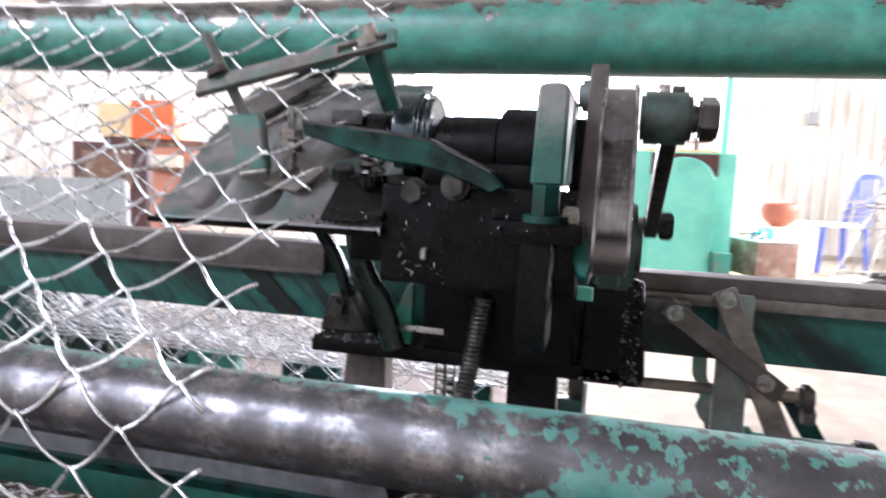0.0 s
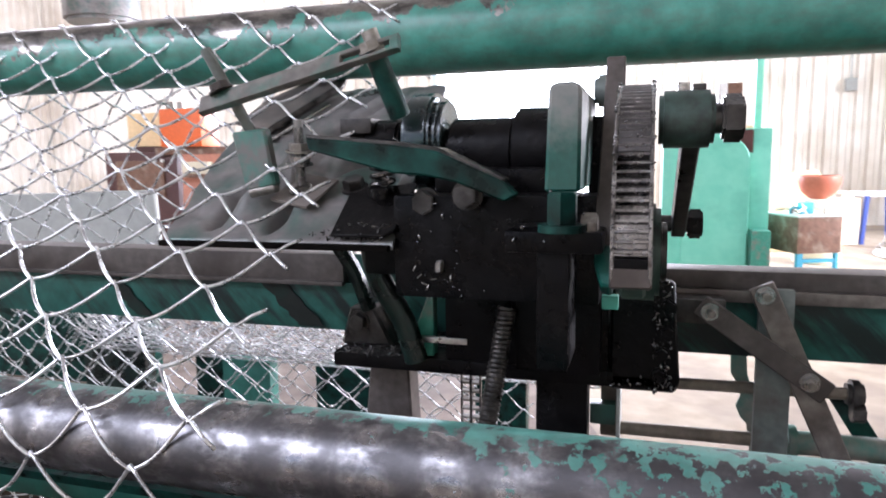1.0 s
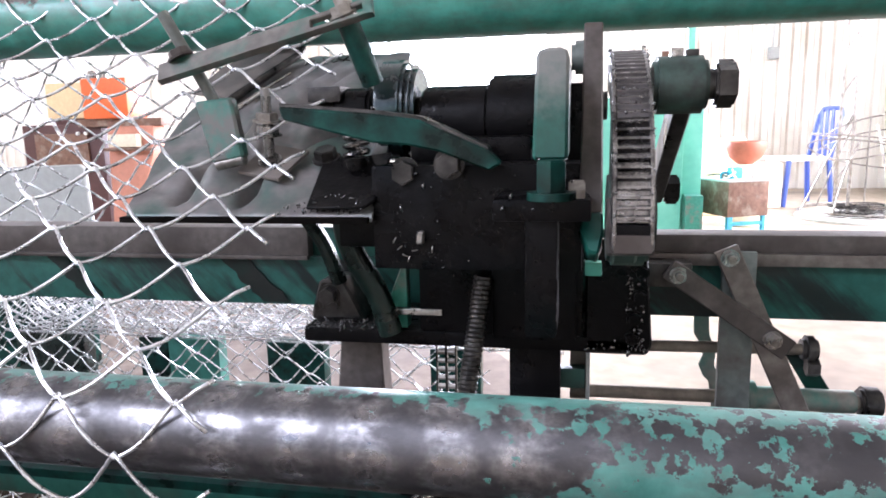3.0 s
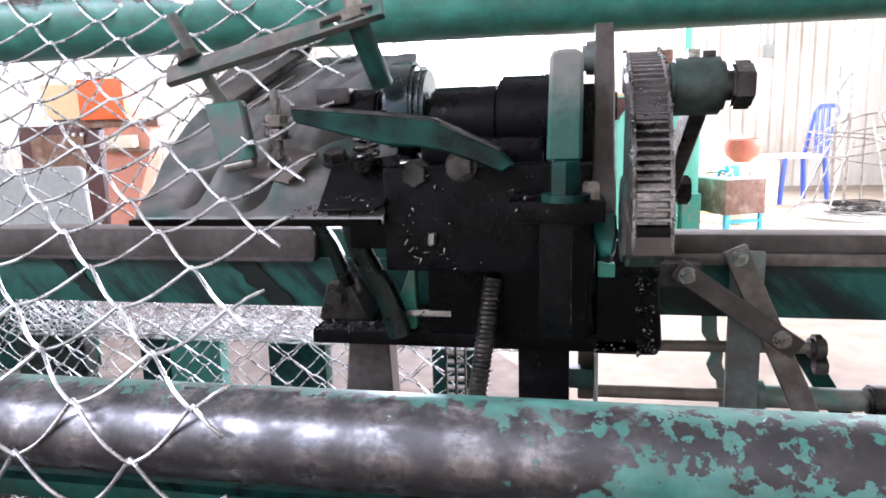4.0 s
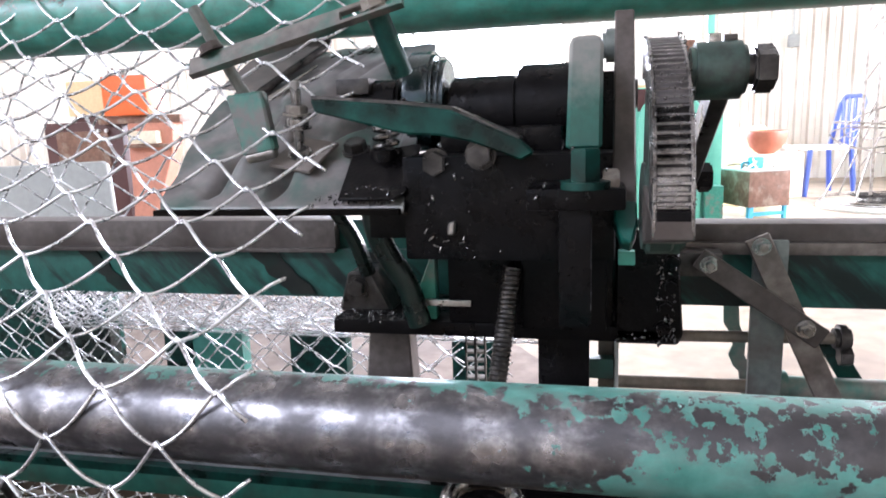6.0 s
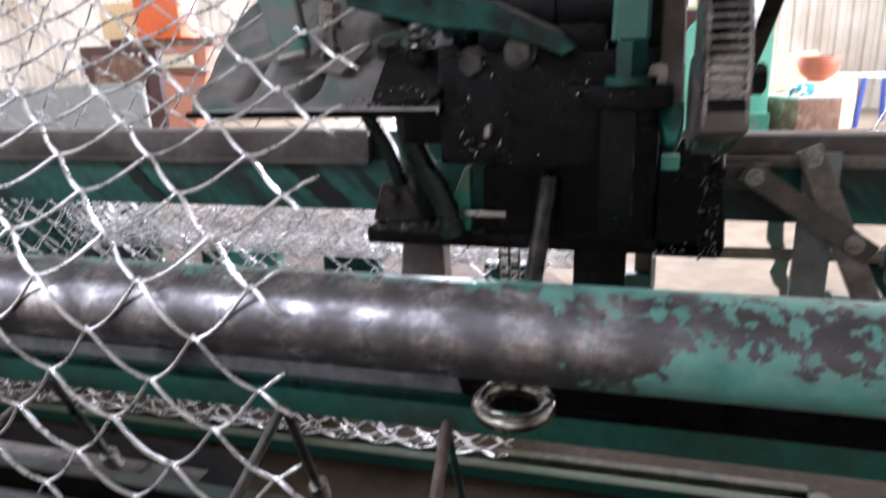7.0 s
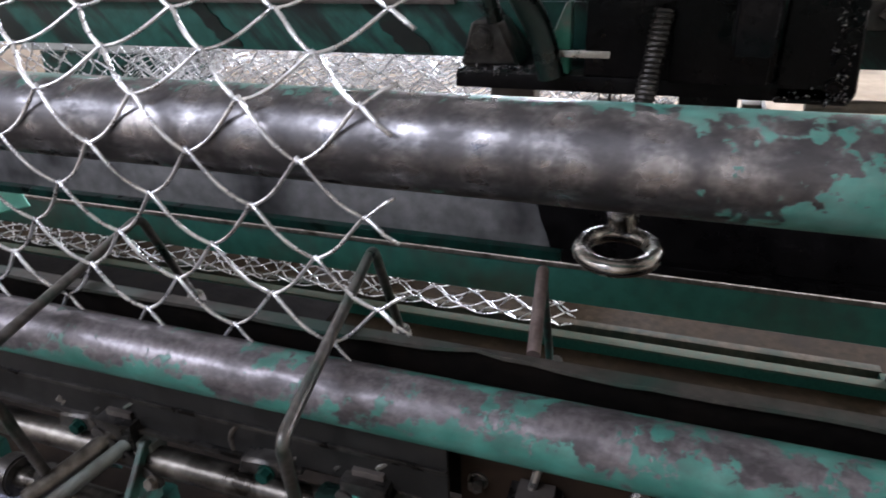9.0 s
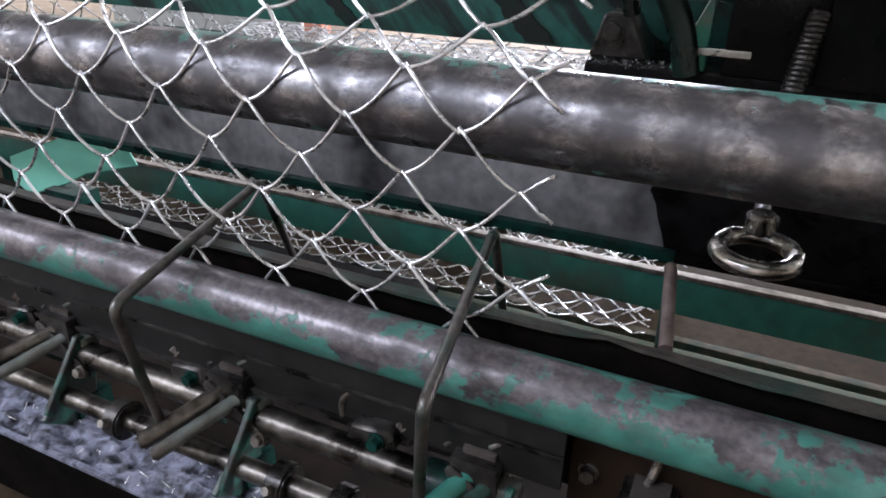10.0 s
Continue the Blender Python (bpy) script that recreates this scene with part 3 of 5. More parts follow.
def frame_parts():
    long_pipe("upper_guide_pipe", 0.830, 0.9295, 0.0405, M_TOPPIPE, "scuffed teal painted upper guide pipe carrying the wire mesh")
    mid = long_pipe("middle_guide_pipe", 0.481, 0.615, 0.030, M_PIPE, "worn teal pipe rubbed to bare steel by the mesh")
    long_pipe("lower_guide_pipe", 0.4476, 0.440, 0.023, M_LOWPIPE, "lower teal pipe with flaking paint beside the slot")
    # plate behind the middle pipe
    back = thing("rear_plate", "dark oil stained plate hanging behind the middle pipe", "plate")
    part("sheet", box(-2.0, 1.3, 0.703, 0.711, 0.446, 0.545, 0.001), M_BACKPLATE, back)
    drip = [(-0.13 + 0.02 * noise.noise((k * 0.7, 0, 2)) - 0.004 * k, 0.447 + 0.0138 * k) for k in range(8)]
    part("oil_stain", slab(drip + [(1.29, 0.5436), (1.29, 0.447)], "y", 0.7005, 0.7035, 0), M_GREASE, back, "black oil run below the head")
    part("lower_lip", box(-2.0, -0.118, 0.693, 0.713, 0.436, 0.446, 0.0015), M_GREENDARK, back, "dark green lower lip")
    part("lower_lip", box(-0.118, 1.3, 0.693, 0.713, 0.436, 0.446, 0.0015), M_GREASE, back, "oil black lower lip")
    for x in (-1.85, 1.2):
        part("hanger", box(x - 0.02, x + 0.02, 0.711, 0.83, 0.50, 0.545, 0.001), M_DARKSTEEL, back)
    # eye ring hanging below the pipe
    ring = thing("eye_ring", "shiny steel eye ring with a collar under the pipe", "ring")
    pts = [(math.cos(a) * 0.026, math.sin(a) * 0.026, 0) for a in (i * 2 * math.pi / 40 for i in range(40))]
    part("ring", tube(pts, 0.0068, 14, True), M_POLISHED, ring)
    part("collar", rod((0, 0.027, 0.003), (0, 0.027, 0.019), 0.0115, 24, 0.003), M_POLISHED, ring)
    part("shank", rod((0, 0.027, 0.008), (0, 0.131, 0.008), 0.006, 12), M_DARKSTEEL, ring)
    ring.matrix_basis = pose(-0.057, 0.572, 0.5145, 4, 0, 0)

    beam = thing("cross_beam", "long green steel beam with a brown rail on top", "beam")
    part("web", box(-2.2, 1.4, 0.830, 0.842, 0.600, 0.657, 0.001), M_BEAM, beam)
    part("lower_flange", box(-2.2, 1.4, 0.842, 0.905, 0.600, 0.608, 0.001), M_BEAM, beam)
    part("rail", box(-2.2, -0.262, 0.822, 0.862, 0.657, 0.692, 0.0025), M_RAIL, beam, "brown oily steel rail bar")
    part("rail_lip", box(-2.2, -0.262, 0.818, 0.826, 0.655, 0.660, 0.001), M_RAIL, beam)
    part("rail", box(0.092, 1.4, 0.824, 0.862, 0.6685, 0.687, 0.0025), M_RAIL, beam, "brown oily steel rail bar")
    part("rail_lip", box(0.092, 1.4, 0.819, 0.862, 0.656, 0.6685, 0.002), M_LINKBAR, beam, "paler lower edge of the rail")
    part("upper_web", box(-0.262, 0.092, 0.836, 0.844, 0.657, 0.690, 0.001), M_BEAM, beam)
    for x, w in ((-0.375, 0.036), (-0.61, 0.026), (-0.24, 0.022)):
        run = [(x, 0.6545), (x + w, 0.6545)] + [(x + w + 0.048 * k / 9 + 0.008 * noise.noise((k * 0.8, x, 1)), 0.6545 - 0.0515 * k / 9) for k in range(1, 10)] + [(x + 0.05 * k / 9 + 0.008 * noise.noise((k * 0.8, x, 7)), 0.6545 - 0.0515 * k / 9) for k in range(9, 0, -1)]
        part("slant_band", slab(run, "y", 0.8276, 0.8299, 0), M_DARKBAND, beam, "black slanting band down the web")
    for x in (-1.9, 1.2):
        part("leg", box(x - 0.04, x + 0.04, 0.84, 0.92, 0.0, 0.600, 0.002), M_BEAM, beam)

    # slot trough behind the lower pipe
    trough = thing("slot_trough", "rusty angle iron trough lined along the weaving slot", "trough")
    part("lip", wavy_strip(-1.9, 1.2, 0.4745, 0.486, 0.470, 0.003), M_LIP, trough)
    # The slot's shade is put into the dark colour of these walls.
    part("back_wall", box(-1.9, 1.2, 0.484, 0.488, 0.33, 0.467, 0.001), M_SHADEBLACK, trough)
    part("slot_wall", box(-1.9, -0.15, 0.450, 0.454, 0.355, 0.4195, 0.001), M_SHADEPLATE, trough)
    part("wall_rib", box(-1.9, -0.15, 0.4475, 0.450, 0.383, 0.387, 0.0008), M_DARKSTEEL, trough)
    for x, z in ((-0.141, 0.396), (-0.136, 0.356), (-0.02, 0.372)):
        part("skirt_bolt", hexnut((x, 0.478, z), (0, -1, 0), 0.011, 0.009), M_STUD, trough)
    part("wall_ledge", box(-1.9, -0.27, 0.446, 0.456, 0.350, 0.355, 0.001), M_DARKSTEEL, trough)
    part("skirt", box(-0.15, 1.2, 0.478, 0.482, 0.24, 0.405, 0.001), M_SHADEBROWN, trough, "dark brown skirt plate")

    chan = thing("green_channel", "green steel channel with a bare worn top edge", "beam")
    part("web", box(-2.4, 1.2, 1.0, 1.007, 0.212, 0.270, 0.001), M_CHANNEL, chan)
    part("top_edge", box(-2.4, 1.2, 0.997, 1.012, 0.270, 0.277, 0.001), M_STEEL, chan, "bare worn steel edge")
    part("lower_flange", box(-2.4, 1.2, 1.007, 1.05, 0.212, 0.219, 0.001), M_GREENDARK, chan)
    for x in (-1.6, 1.0):
        part("leg", box(x - 0.025, x + 0.025, 1.008, 1.058, 0, 0.212, 0.002), M_GREENDARK, chan)

    rails = thing("floor_frame", "green floor frame of parallel angle bars", "frame")
    part("side_bar", box(-1.8, 0.36, 1.180, 1.204, 0.0, 0.03, 0.002), M_PALETOPRAIL, rails)
    part("side_bar", box(-1.8, 0.34, 1.228, 1.248, 0.0, 0.03, 0.002), M_RAILBROWN, rails, "dusty brown bar")
    part("end_bar", box(0.335, 0.36, 1.204, 1.228, 0.0, 0.028, 0.002), M_PALETOPRAIL, rails)
    part("brace", bar2((0.352, 1.20, 0.036), (0.42, 1.0, 0.036), 0.03, 0.01, (0, 0, 1)), M_RAIL, rails)


def wavy_strip(x0, x1, y0, y1, z, thick, n=160):
    """A lip whose edges are dented and bent."""
    bm = bmesh.new()
    rows = []
    for i in range(n + 1):
        x = x0 + (x1 - x0) * i / n
        d = noise.noise((x * 9, 3.1, 0)) * 0.003 + noise.noise((x * 31, 8.1, 0)) * 0.002 + noise.noise((x * 90, 5.1, 0)) * 0.0008
        e = noise.noise((x * 6, 1.1, 5)) * 0.002 + 0.005 * math.exp(-((x + 0.135) / 0.02) ** 2)
        d += 0.004 * math.exp(-((x + 0.10) / 0.02) ** 2)
        rows.append([bm.verts.new(p) for p in ((x, y0 + d, z + e), (x, y1, z), (x, y1, z - thick), (x, y0 + d, z - thick + e))])
    for a, b in zip(rows, rows[1:]):
        for k in range(4):
            bm.faces.new((a[k], a[(k + 1) % 4], b[(k + 1) % 4], b[k]))
    bm.faces.new(rows[0])
    bm.faces.new(list(reversed(rows[-1])))
    return bm


# ---- the mesh ----
PITCH, ROW, EDGE = 0.080, 0.033, -0.196
PROFILE = [(0.468, 0.24), (0.468, 0.42), (0.460, 0.467), (0.4475, 0.585), (0.4455, 0.612), (0.4475, 0.634), (0.456, 0.650), (0.502, 0.688), (0.656, 0.811), (0.782, 0.917), (0.788, 0.935), (0.799, 0.957), (0.83, 0.9735),
           (0.860, 0.958), (0.874, 0.93), (1.04, 0.60), (1.09, 0.50), (1.14, 0.34), (1.165, 0.12), (1.175, 0.06), (1.20, 0.040), (1.30, 0.036), (1.95, 0.012), (2.6, 0.010)]


def along(s):
    """The point and slope of the mesh's way at a length s from the slot."""
    for (ay, az), (by, bz) in zip(PROFILE, PROFILE[1:]):
        d = math.hypot(by - ay, bz - az)
        if s <= d:
            break
        s -= d
    f = s / d
    return ay + (by - ay) * f, az + (bz - az) * f, math.degrees(math.atan2(bz - az, by - ay))


def taut(s):
    """The mesh is drawn a little longer where it hangs and where it climbs."""
    return s - 0.05 * (0.37 - s) if s < 0.37 else s + min(0.05 * max(s - 0.40, 0.0), 0.006)


def row_pose(s):
    s = taut(s)
    (ay, az, _), (by, bz, _) = along(max(s - ROW / 2, 0)), along(s + ROW / 2)
    return pose(0, (ay + by) / 2, (az + bz) / 2, math.degrees(math.atan2(bz - az, by - ay)) - 90, 0, 0)


def spiral_mesh(up):
    """One flattened wire spiral of the mesh. up: its lower bends stand at the edge."""
    half, amp, r = PITCH / 2, ROW / 2 + 0.0018, 0.0014
    pts = []
    x, k = EDGE, 0
    sign = -1 if up else 1
    tip = [(EDGE + 0.021, -0.0012, sign * (amp - 0.021 * ROW / half * 0.98)), (EDGE + 0.012, -0.0016, sign * (amp - 0.0105))]
    pts += tip
    steps = 9
    while x > -1.75:
        for i in range(steps):
            f = i / steps
            # eased zigzag with rounded bends, strands alternately before and behind
            w = f - math.sin(2 * math.pi * f) / (2 * math.pi) * 0.16
            z = sign * amp * (1 - 2 * w) * (1 if k % 2 == 0 else -1)
            # one leg of each turn lies in front and is straight, the other hangs slack behind
            front = (k % 2 == 0) == up
            y = (-0.0044 if front else 0.0022) * math.sin(math.pi * f)
            sag = (-0.0014 if front else -0.0046) * math.sin(math.pi * f)
            pts.append((x - half * f + noise.noise((x * 40, k, sign)) * 0.0006, y, z + sag))
        x -= half
        k += 1
    bm = tube(pts, r, 6)
    me = bpy.data.meshes.new("wire_spiral")
    bmesh.ops.recalc_face_normals(bm, faces=bm.faces)
    bm.to_mesh(me)
    bm.free()
    me.materials.append(M_WIRE)
    me.shade_smooth()
    return me


SPIRALS = []


def fence():
    mesh = thing("chain_link_mesh", "shiny galvanised chain link mesh drawn over the pipes", "wire mesh")
    shapes = spiral_mesh(True), spiral_mesh(False)
    start = PHASE
    for k in range(66):
        ob = new("wire_spiral", shapes[k % 2])
        ob.parent = mesh
        SPIRALS.append((ob, start + ROW * k))
    # finished roll behind the machine
    roll = thing("mesh_roll", "dense bright roll of finished chain link mesh", "wire roll")
    for layer, rad in enumerate((0.085, 0.075, 0.064, 0.05)):
        n = 20 - 3 * layer
        for j in range(n):
            a = 2 * math.pi * j / n
            pts = []
            for i in range(72):
                f = i / 71 * 36
                tri = abs((f % 2) - 1) * 2 - 1
                b = a + tri * math.pi / n * 1.15
                rr = rad + (j % 2) * 0.003
                pts.append((-1.43 + i / 71 * 1.44, math.cos(b) * rr, math.sin(b) * rr))
            part("wound_wire", tube(pts, 0.0016, 4), M_WIRE, roll)
    roll.location = (0, 1.62, 0.372)
    stand = thing("roll_stand", "green trestle legs under the mesh roll", "stand")
    for x0, x1, m in ((-1.432, -1.225, M_DARKGREEN), (-1.064, -0.985, M_GREENDARK), (-0.982, -0.842, M_CHANNEL), (-0.712, -0.564, M_GREENDARK), (-0.30, -0.18, M_GREENDARK)):
        part("leg", box(x0, x1, 1.60, 1.64, 0, 0.285, 0.003), m, stand)
    # a second, slack layer of finished mesh hanging before the roll
    web = thing("hanging_mesh", "slack length of finished chain link mesh hanging in folds", "wire mesh")
    for k in range(14):
        ob = new("wire_spiral", shapes[k % 2])
        ob.parent = web
        z = 0.03 + ROW * k
        ob.matrix_basis = pose(0.035, 1.47 + 0.012 * math.sin(k * 0.7), z, -4, 0, 0)


# ---- the weaving head ----
HUB = (0.562, 0.740)      # y, z of the sector gear's shaft
GEAR_R = 0.0985
RIM = (0.006, 0.006)      # the toothed arc's centre from the hub


def gear_bm():
    """A toothed quarter wheel: teeth from facing front to the top."""
    ring = lambda r, a: (RIM[0] + math.cos(a) * r, RIM[1] + math.sin(a) * r)
    prof = []
    a0, a1, n = radians(178), radians(88), 29
    tooth = (a1 - a0) / n
    root, tip = GEAR_R - 0.0050, GEAR_R
    for i in range(n):
        a = a0 + tooth * i
        for f, r in ((0.0, root), (0.26, root), (0.40, tip), (0.66, tip), (0.80, root)):
            prof.append(ring(r, a + tooth * f))
    prof.append(ring(root, a1))
    inner = [ring(0.074, a1 + (a0 - a1) * i / 14) for i in range(15)]
    bm = slab(prof + inner, "x", 0.0560, 0.0730, 0)
    # side cheeks and the plain run below the teeth
    b0, b1 = radians(187), radians(88)
    for lo, hi in ((0.0540, 0.0562), (0.0728, 0.0750)):
        outer = [ring(tip + 0.0003, b0 + (b1 - b0) * i / 40) for i in range(41)]
        low = [ring(0.074, b1 + (b0 - b1) * i / 40) for i in range(41)]
        bm = join(bm, slab(outer + low, "x", lo, hi, 0.0006))
    c0, c1 = radians(187), radians(178.5)
    outer = [ring(tip, c0 + (c1 - c0) * i / 8) for i in range(9)]
    low = [ring(0.074, c1 + (c0 - c1) * i / 8) for i in range(9)]
    return bm, slab(outer + low, "x", 0.0561, 0.0729, 0)


def head():
    h = thing("weaving_head", "greasy black and green spiral weaving head bolted to the beam", "machine")
    P = lambda name, bm, m, label="", smooth=35: part(name, bm, m, h, label, smooth)
    # base
    P("base_plate", box(-0.232, 0.100, 0.728, 0.86, 0.591, 0.606, 0.0035), M_GREASE, "thick black greasy base plate")
    P("support_leg", slab([(-0.208, 0.592), (-0.166, 0.592), (-0.160, 0.462), (-0.222, 0.462)], "y", 0.77, 0.80, 0.002), M_RAIL, "brown greasy support leg")
    P("support_leg", box(-0.030, 0.021, 0.77, 0.80, 0.462, 0.592, 0.002), M_GREASE)
    P("support_foot", box(-0.24, 0.05, 0.711, 0.82, 0.450, 0.462, 0.002), M_DARKSTEEL)
    # left bolt block and strut
    P("bolt_block", slab([(-0.236, 0.606), (-0.224, 0.648), (-0.197, 0.648), (-0.176, 0.606)], "y", 0.755, 0.80, 0.003), M_DARKSTEEL)
    P("bolt", hexnut((-0.214, 0.755, 0.632), (0, -1, 0), 0.016, 0.009), M_DARKSTEEL)
    P("curved_strut", tube(arc_path([(-0.176, 0.70, 0.735), (-0.172, 0.705, 0.69), (-0.148, 0.715, 0.645), (-0.139, 0.72, 0.606)], 0.03), 0.0115, 12), M_DARKGREEN, "bent dark green strut")
    P("curved_strut", tube(arc_path([(-0.224, 0.72, 0.725), (-0.205, 0.73, 0.69), (-0.196, 0.74, 0.65)], 0.02), 0.008, 10), M_DARKGREEN)
    P("gusset", slab([(-0.156, 0.606), (-0.131, 0.668), (-0.126, 0.668), (-0.126, 0.606)], "y", 0.735, 0.75, 0.001), M_GREENLIGHT)
    # main body
    P("body", box(-0.122, 0.040, 0.62, 0.80, 0.690, 0.772, 0.004), M_GREASE, "black grease covered gearbox body")
    P("body_lower", box(-0.112, 0.042, 0.728, 0.83, 0.606, 0.692, 0.003), M_GREASE)
    P("front_plate", box(-0.040, 0.036, 0.712, 0.730, 0.606, 0.70, 0.003), M_GREASE)
    P("pillar", box(0.001, 0.023, 0.566, 0.62, 0.655, 0.739, 0.003), M_GREASE, "black greasy upright pillar")
    P("cross_ledge", box(-0.02, 0.045, 0.56, 0.64, 0.737, 0.752, 0.003), M_GREASE)
    P("side_plate", slab([(0.044, 0.590), (0.100, 0.590), (0.104, 0.60), (0.098, 0.69), (0.044, 0.70)], "y", 0.728, 0.742, 0.002), M_GREASE, "greasy side plate with bolt heads")
    for x, z in ((0.093, 0.668), (0.092, 0.645), (0.088, 0.625), (0.086, 0.606)):
        P("bolt", hexnut((x, 0.728, z), (0, -1, 0), 0.010, 0.006), M_GREASE)
    for x, y, z in ((-0.096, 0.620, 0.770), (-0.058, 0.604, 0.777)):
        P("bolt", hexnut((x, y + 0.008, z - 0.004), (0, -1, 0), 0.0165, 0.012), M_DARKSTEEL)
    P("latch", slab([(-0.0865, 0.711), (-0.0805, 0.711), (-0.0795, 0.722), (-0.086, 0.7205)], "y", 0.6145, 0.6205, 0.0015), M_STEEL, "small bare metal tab")
    # Short steel bits added to stand in for the sparkle beside the tab.
    for k, (x, z, a) in enumerate(((-0.1, 0.708, 40), (-0.096, 0.702, -20), (-0.093, 0.699, 70), (-0.088, 0.706, 10), (-0.104, 0.714, 60), (-0.074, 0.707, 85))):
        d = Vector((math.cos(radians(a)), 0, math.sin(radians(a)))) * 0.0024
        c = Vector((x, 0.618, z))
        P("wire_bit", tube([c - d, c + Vector((0, -0.001, 0)), c + d], 0.0005, 6), M_STEEL)
    P("latch_strip", box(-0.139, -0.09, 0.726, 0.732, 0.622, 0.628, 0.001), M_BRIGHT)
    # screw and chain below
    P("feed_screw", screw_bm((-0.047, 0.708, 0.665), (-0.062, 0.675, 0.545), 0.0088, 0.0042), M_DARKSTEEL, "dark ribbed feed screw")
    for k in range(11):
        z = 0.592 - k * 0.0088
        for dx in (0.0, 0.0098):
            P("chain_roller", rod((-0.0965 + dx, 0.735, z), (-0.0895 + dx, 0.735, z), 0.0026, 10), M_STEEL)
            for e in (-0.0975, -0.0885):
                P("chain_plate", bar2((e + dx, 0.735, z), (e + dx, 0.735, z - 0.0088), 0.0062, 0.0011 + 0.0006 * (k % 2), (1, 0, 0)), M_DARKSTEEL)
    # sheet guide on the left
    P("guide_sheet", guide_sheet(), M_RUBBER, "grey scuffed sheet guide with a curved back", 60)
    P("guide_lip", box(-0.336, -0.122, 0.606, 0.614, 0.728, 0.733, 0.001), M_SHADEBLACK)
    cover = slab([(-0.012, -0.001), (-0.016, 0.06), (0.042, 0.075), (0.042, 0.008), (0.034, -0.001)], "z", 0.001, 0.004, 0.001)
    cover.transform(pose(-0.160, 0.610, 0.738, 31.7, 0, 0))
    P("sheet_plate", cover, M_GREASE, "dark greasy plate on the sheet")
    P("sheet_bearer", box(-0.165, -0.122, 0.66, 0.72, 0.70, 0.755, 0.004), M_GREASE)
    # square washer with threaded stud
    sq = box(-0.0215, 0.0215, -0.0225, 0.0225, 0, 0.003, 0.0008)
    sq.transform(pose(-0.2200, 0.660, 0.7725, 30, 0, 0) @ pose(0, 0, 0, 0, 0, -17))
    P("square_washer", sq, M_FLAP, "square plate washer")
    P("stud", screw_bm((-0.2225, 0.657, 0.772), (-0.2218, 0.655, 0.8355), 0.0046, 0.0016), M_STUD, "bright threaded stud")
    for z, m in ((0.800, M_STUD), (0.811, M_STEEL)):
        P("nut", hexnut((-0.2222, 0.6555, z - 0.003), (0.10, -0.12, 1), 0.0165, 0.0075), m)
    P("nut", hexnut((-0.2225, 0.657, 0.775), (0.05, -0.5, 0.86), 0.0145, 0.005), M_STUD)
    # tapered pawl lever
    P("pawl_lever", slab([(-0.183, 0.818), (-0.180, 0.808), (-0.134, 0.796), (-0.111, 0.790), (-0.085, 0.788), (-0.062, 0.783), (-0.026, 0.769), (-0.017, 0.774), (-0.027, 0.784), (-0.076, 0.806), (-0.11, 0.811)], "y", 0.592, 0.606, 0.0015), M_GREENDARK, "tapered oily green pawl lever")
    P("pawl_top", slab([(-0.183, 0.8175), (-0.11, 0.8105), (-0.076, 0.8055), (-0.027, 0.7835), (-0.027, 0.7855), (-0.076, 0.8085), (-0.11, 0.8135), (-0.183, 0.8205)], "y", 0.594, 0.618, 0.0006), M_DARKSTEEL)
    # spring under the lever
    coil = [(-0.1464 + math.cos(a) * 0.0095, 0.662 + math.sin(a) * 0.0095, 0.774 + a / (2 * math.pi) * 0.0075) for a in (i * math.pi / 8 for i in range(58))]
    P("spring", tube(coil, 0.0023, 7), M_GEAR, "oily coil spring")
    P("nut", hexnut((-0.1755, 0.668, 0.775), (0, -0.4, 0.9), 0.017, 0.010), M_DARKSTEEL)
    P("spring_seat", rod((-0.1464, 0.662, 0.764), (-0.1464, 0.662, 0.776), 0.014, 20, 0.001), M_GREASE)
    # shaft line
    P("shaft", rod((-0.20, 0.725, 0.815), (0.06, 0.725, 0.815), 0.012, 24), M_DARKSTEEL)
    P("collar", rod((-0.182, 0.725, 0.815), (-0.148, 0.725, 0.815), 0.022, 28, 0.003), M_GREASE)
    P("bearing_ring", rod((-0.137, 0.725, 0.815), (-0.112, 0.725, 0.815), 0.045, 40, 0.003), M_RING, "blue black greasy bearing ring")
    P("bearing_race", rod((-0.112, 0.725, 0.815), (-0.103, 0.725, 0.815), 0.041, 40, 0.004), M_RING)
    P("drum", rod((-0.100, 0.725, 0.805), (-0.040, 0.725, 0.805), 0.031, 36, 0.003), M_GREASE)
    P("drum", rod((-0.040, 0.725, 0.805), (0.008, 0.725, 0.805), 0.039, 36, 0.003), M_GREASE)
    P("key_block", box(-0.203, -0.172, 0.700, 0.735, 0.824, 0.838, 0.002), M_DARKSTEEL)
    P("cover", box(-0.10, 0.0, 0.66, 0.80, 0.770, 0.792, 0.006), M_GREASE)
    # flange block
    P("flange_block", slab([(0.0085, 0.846), (0.012, 0.849), (0.027, 0.849), (0.030, 0.845), (0.0295, 0.777), (0.006, 0.777)], "y", 0.567, 0.70, 0.003), M_FLANGE, "green flange block with a grey top")
    P("flange_bolt", join(rod((0.019, 0.56, 0.754), (0.019, 0.56, 0.778), 0.0105, 6, 0.001), rod((0.019, 0.56, 0.752), (0.019, 0.56, 0.757), 0.016, 20)), M_GREENDARK, "wet greasy flange bolt")
    P("grip_nut", rod((0.030, 0.575, 0.752), (0.041, 0.575, 0.752), 0.0115, 6, 0.001), M_STEEL)
    P("knob", rod((0.030, 0.68, 0.852), (0.046, 0.68, 0.852), 0.013, 24, 0.003), M_GREENGREY)
    P("bearing_block", box(0.027, 0.0515, 0.665, 0.80, 0.70, 0.832, 0.003), M_GREASE)
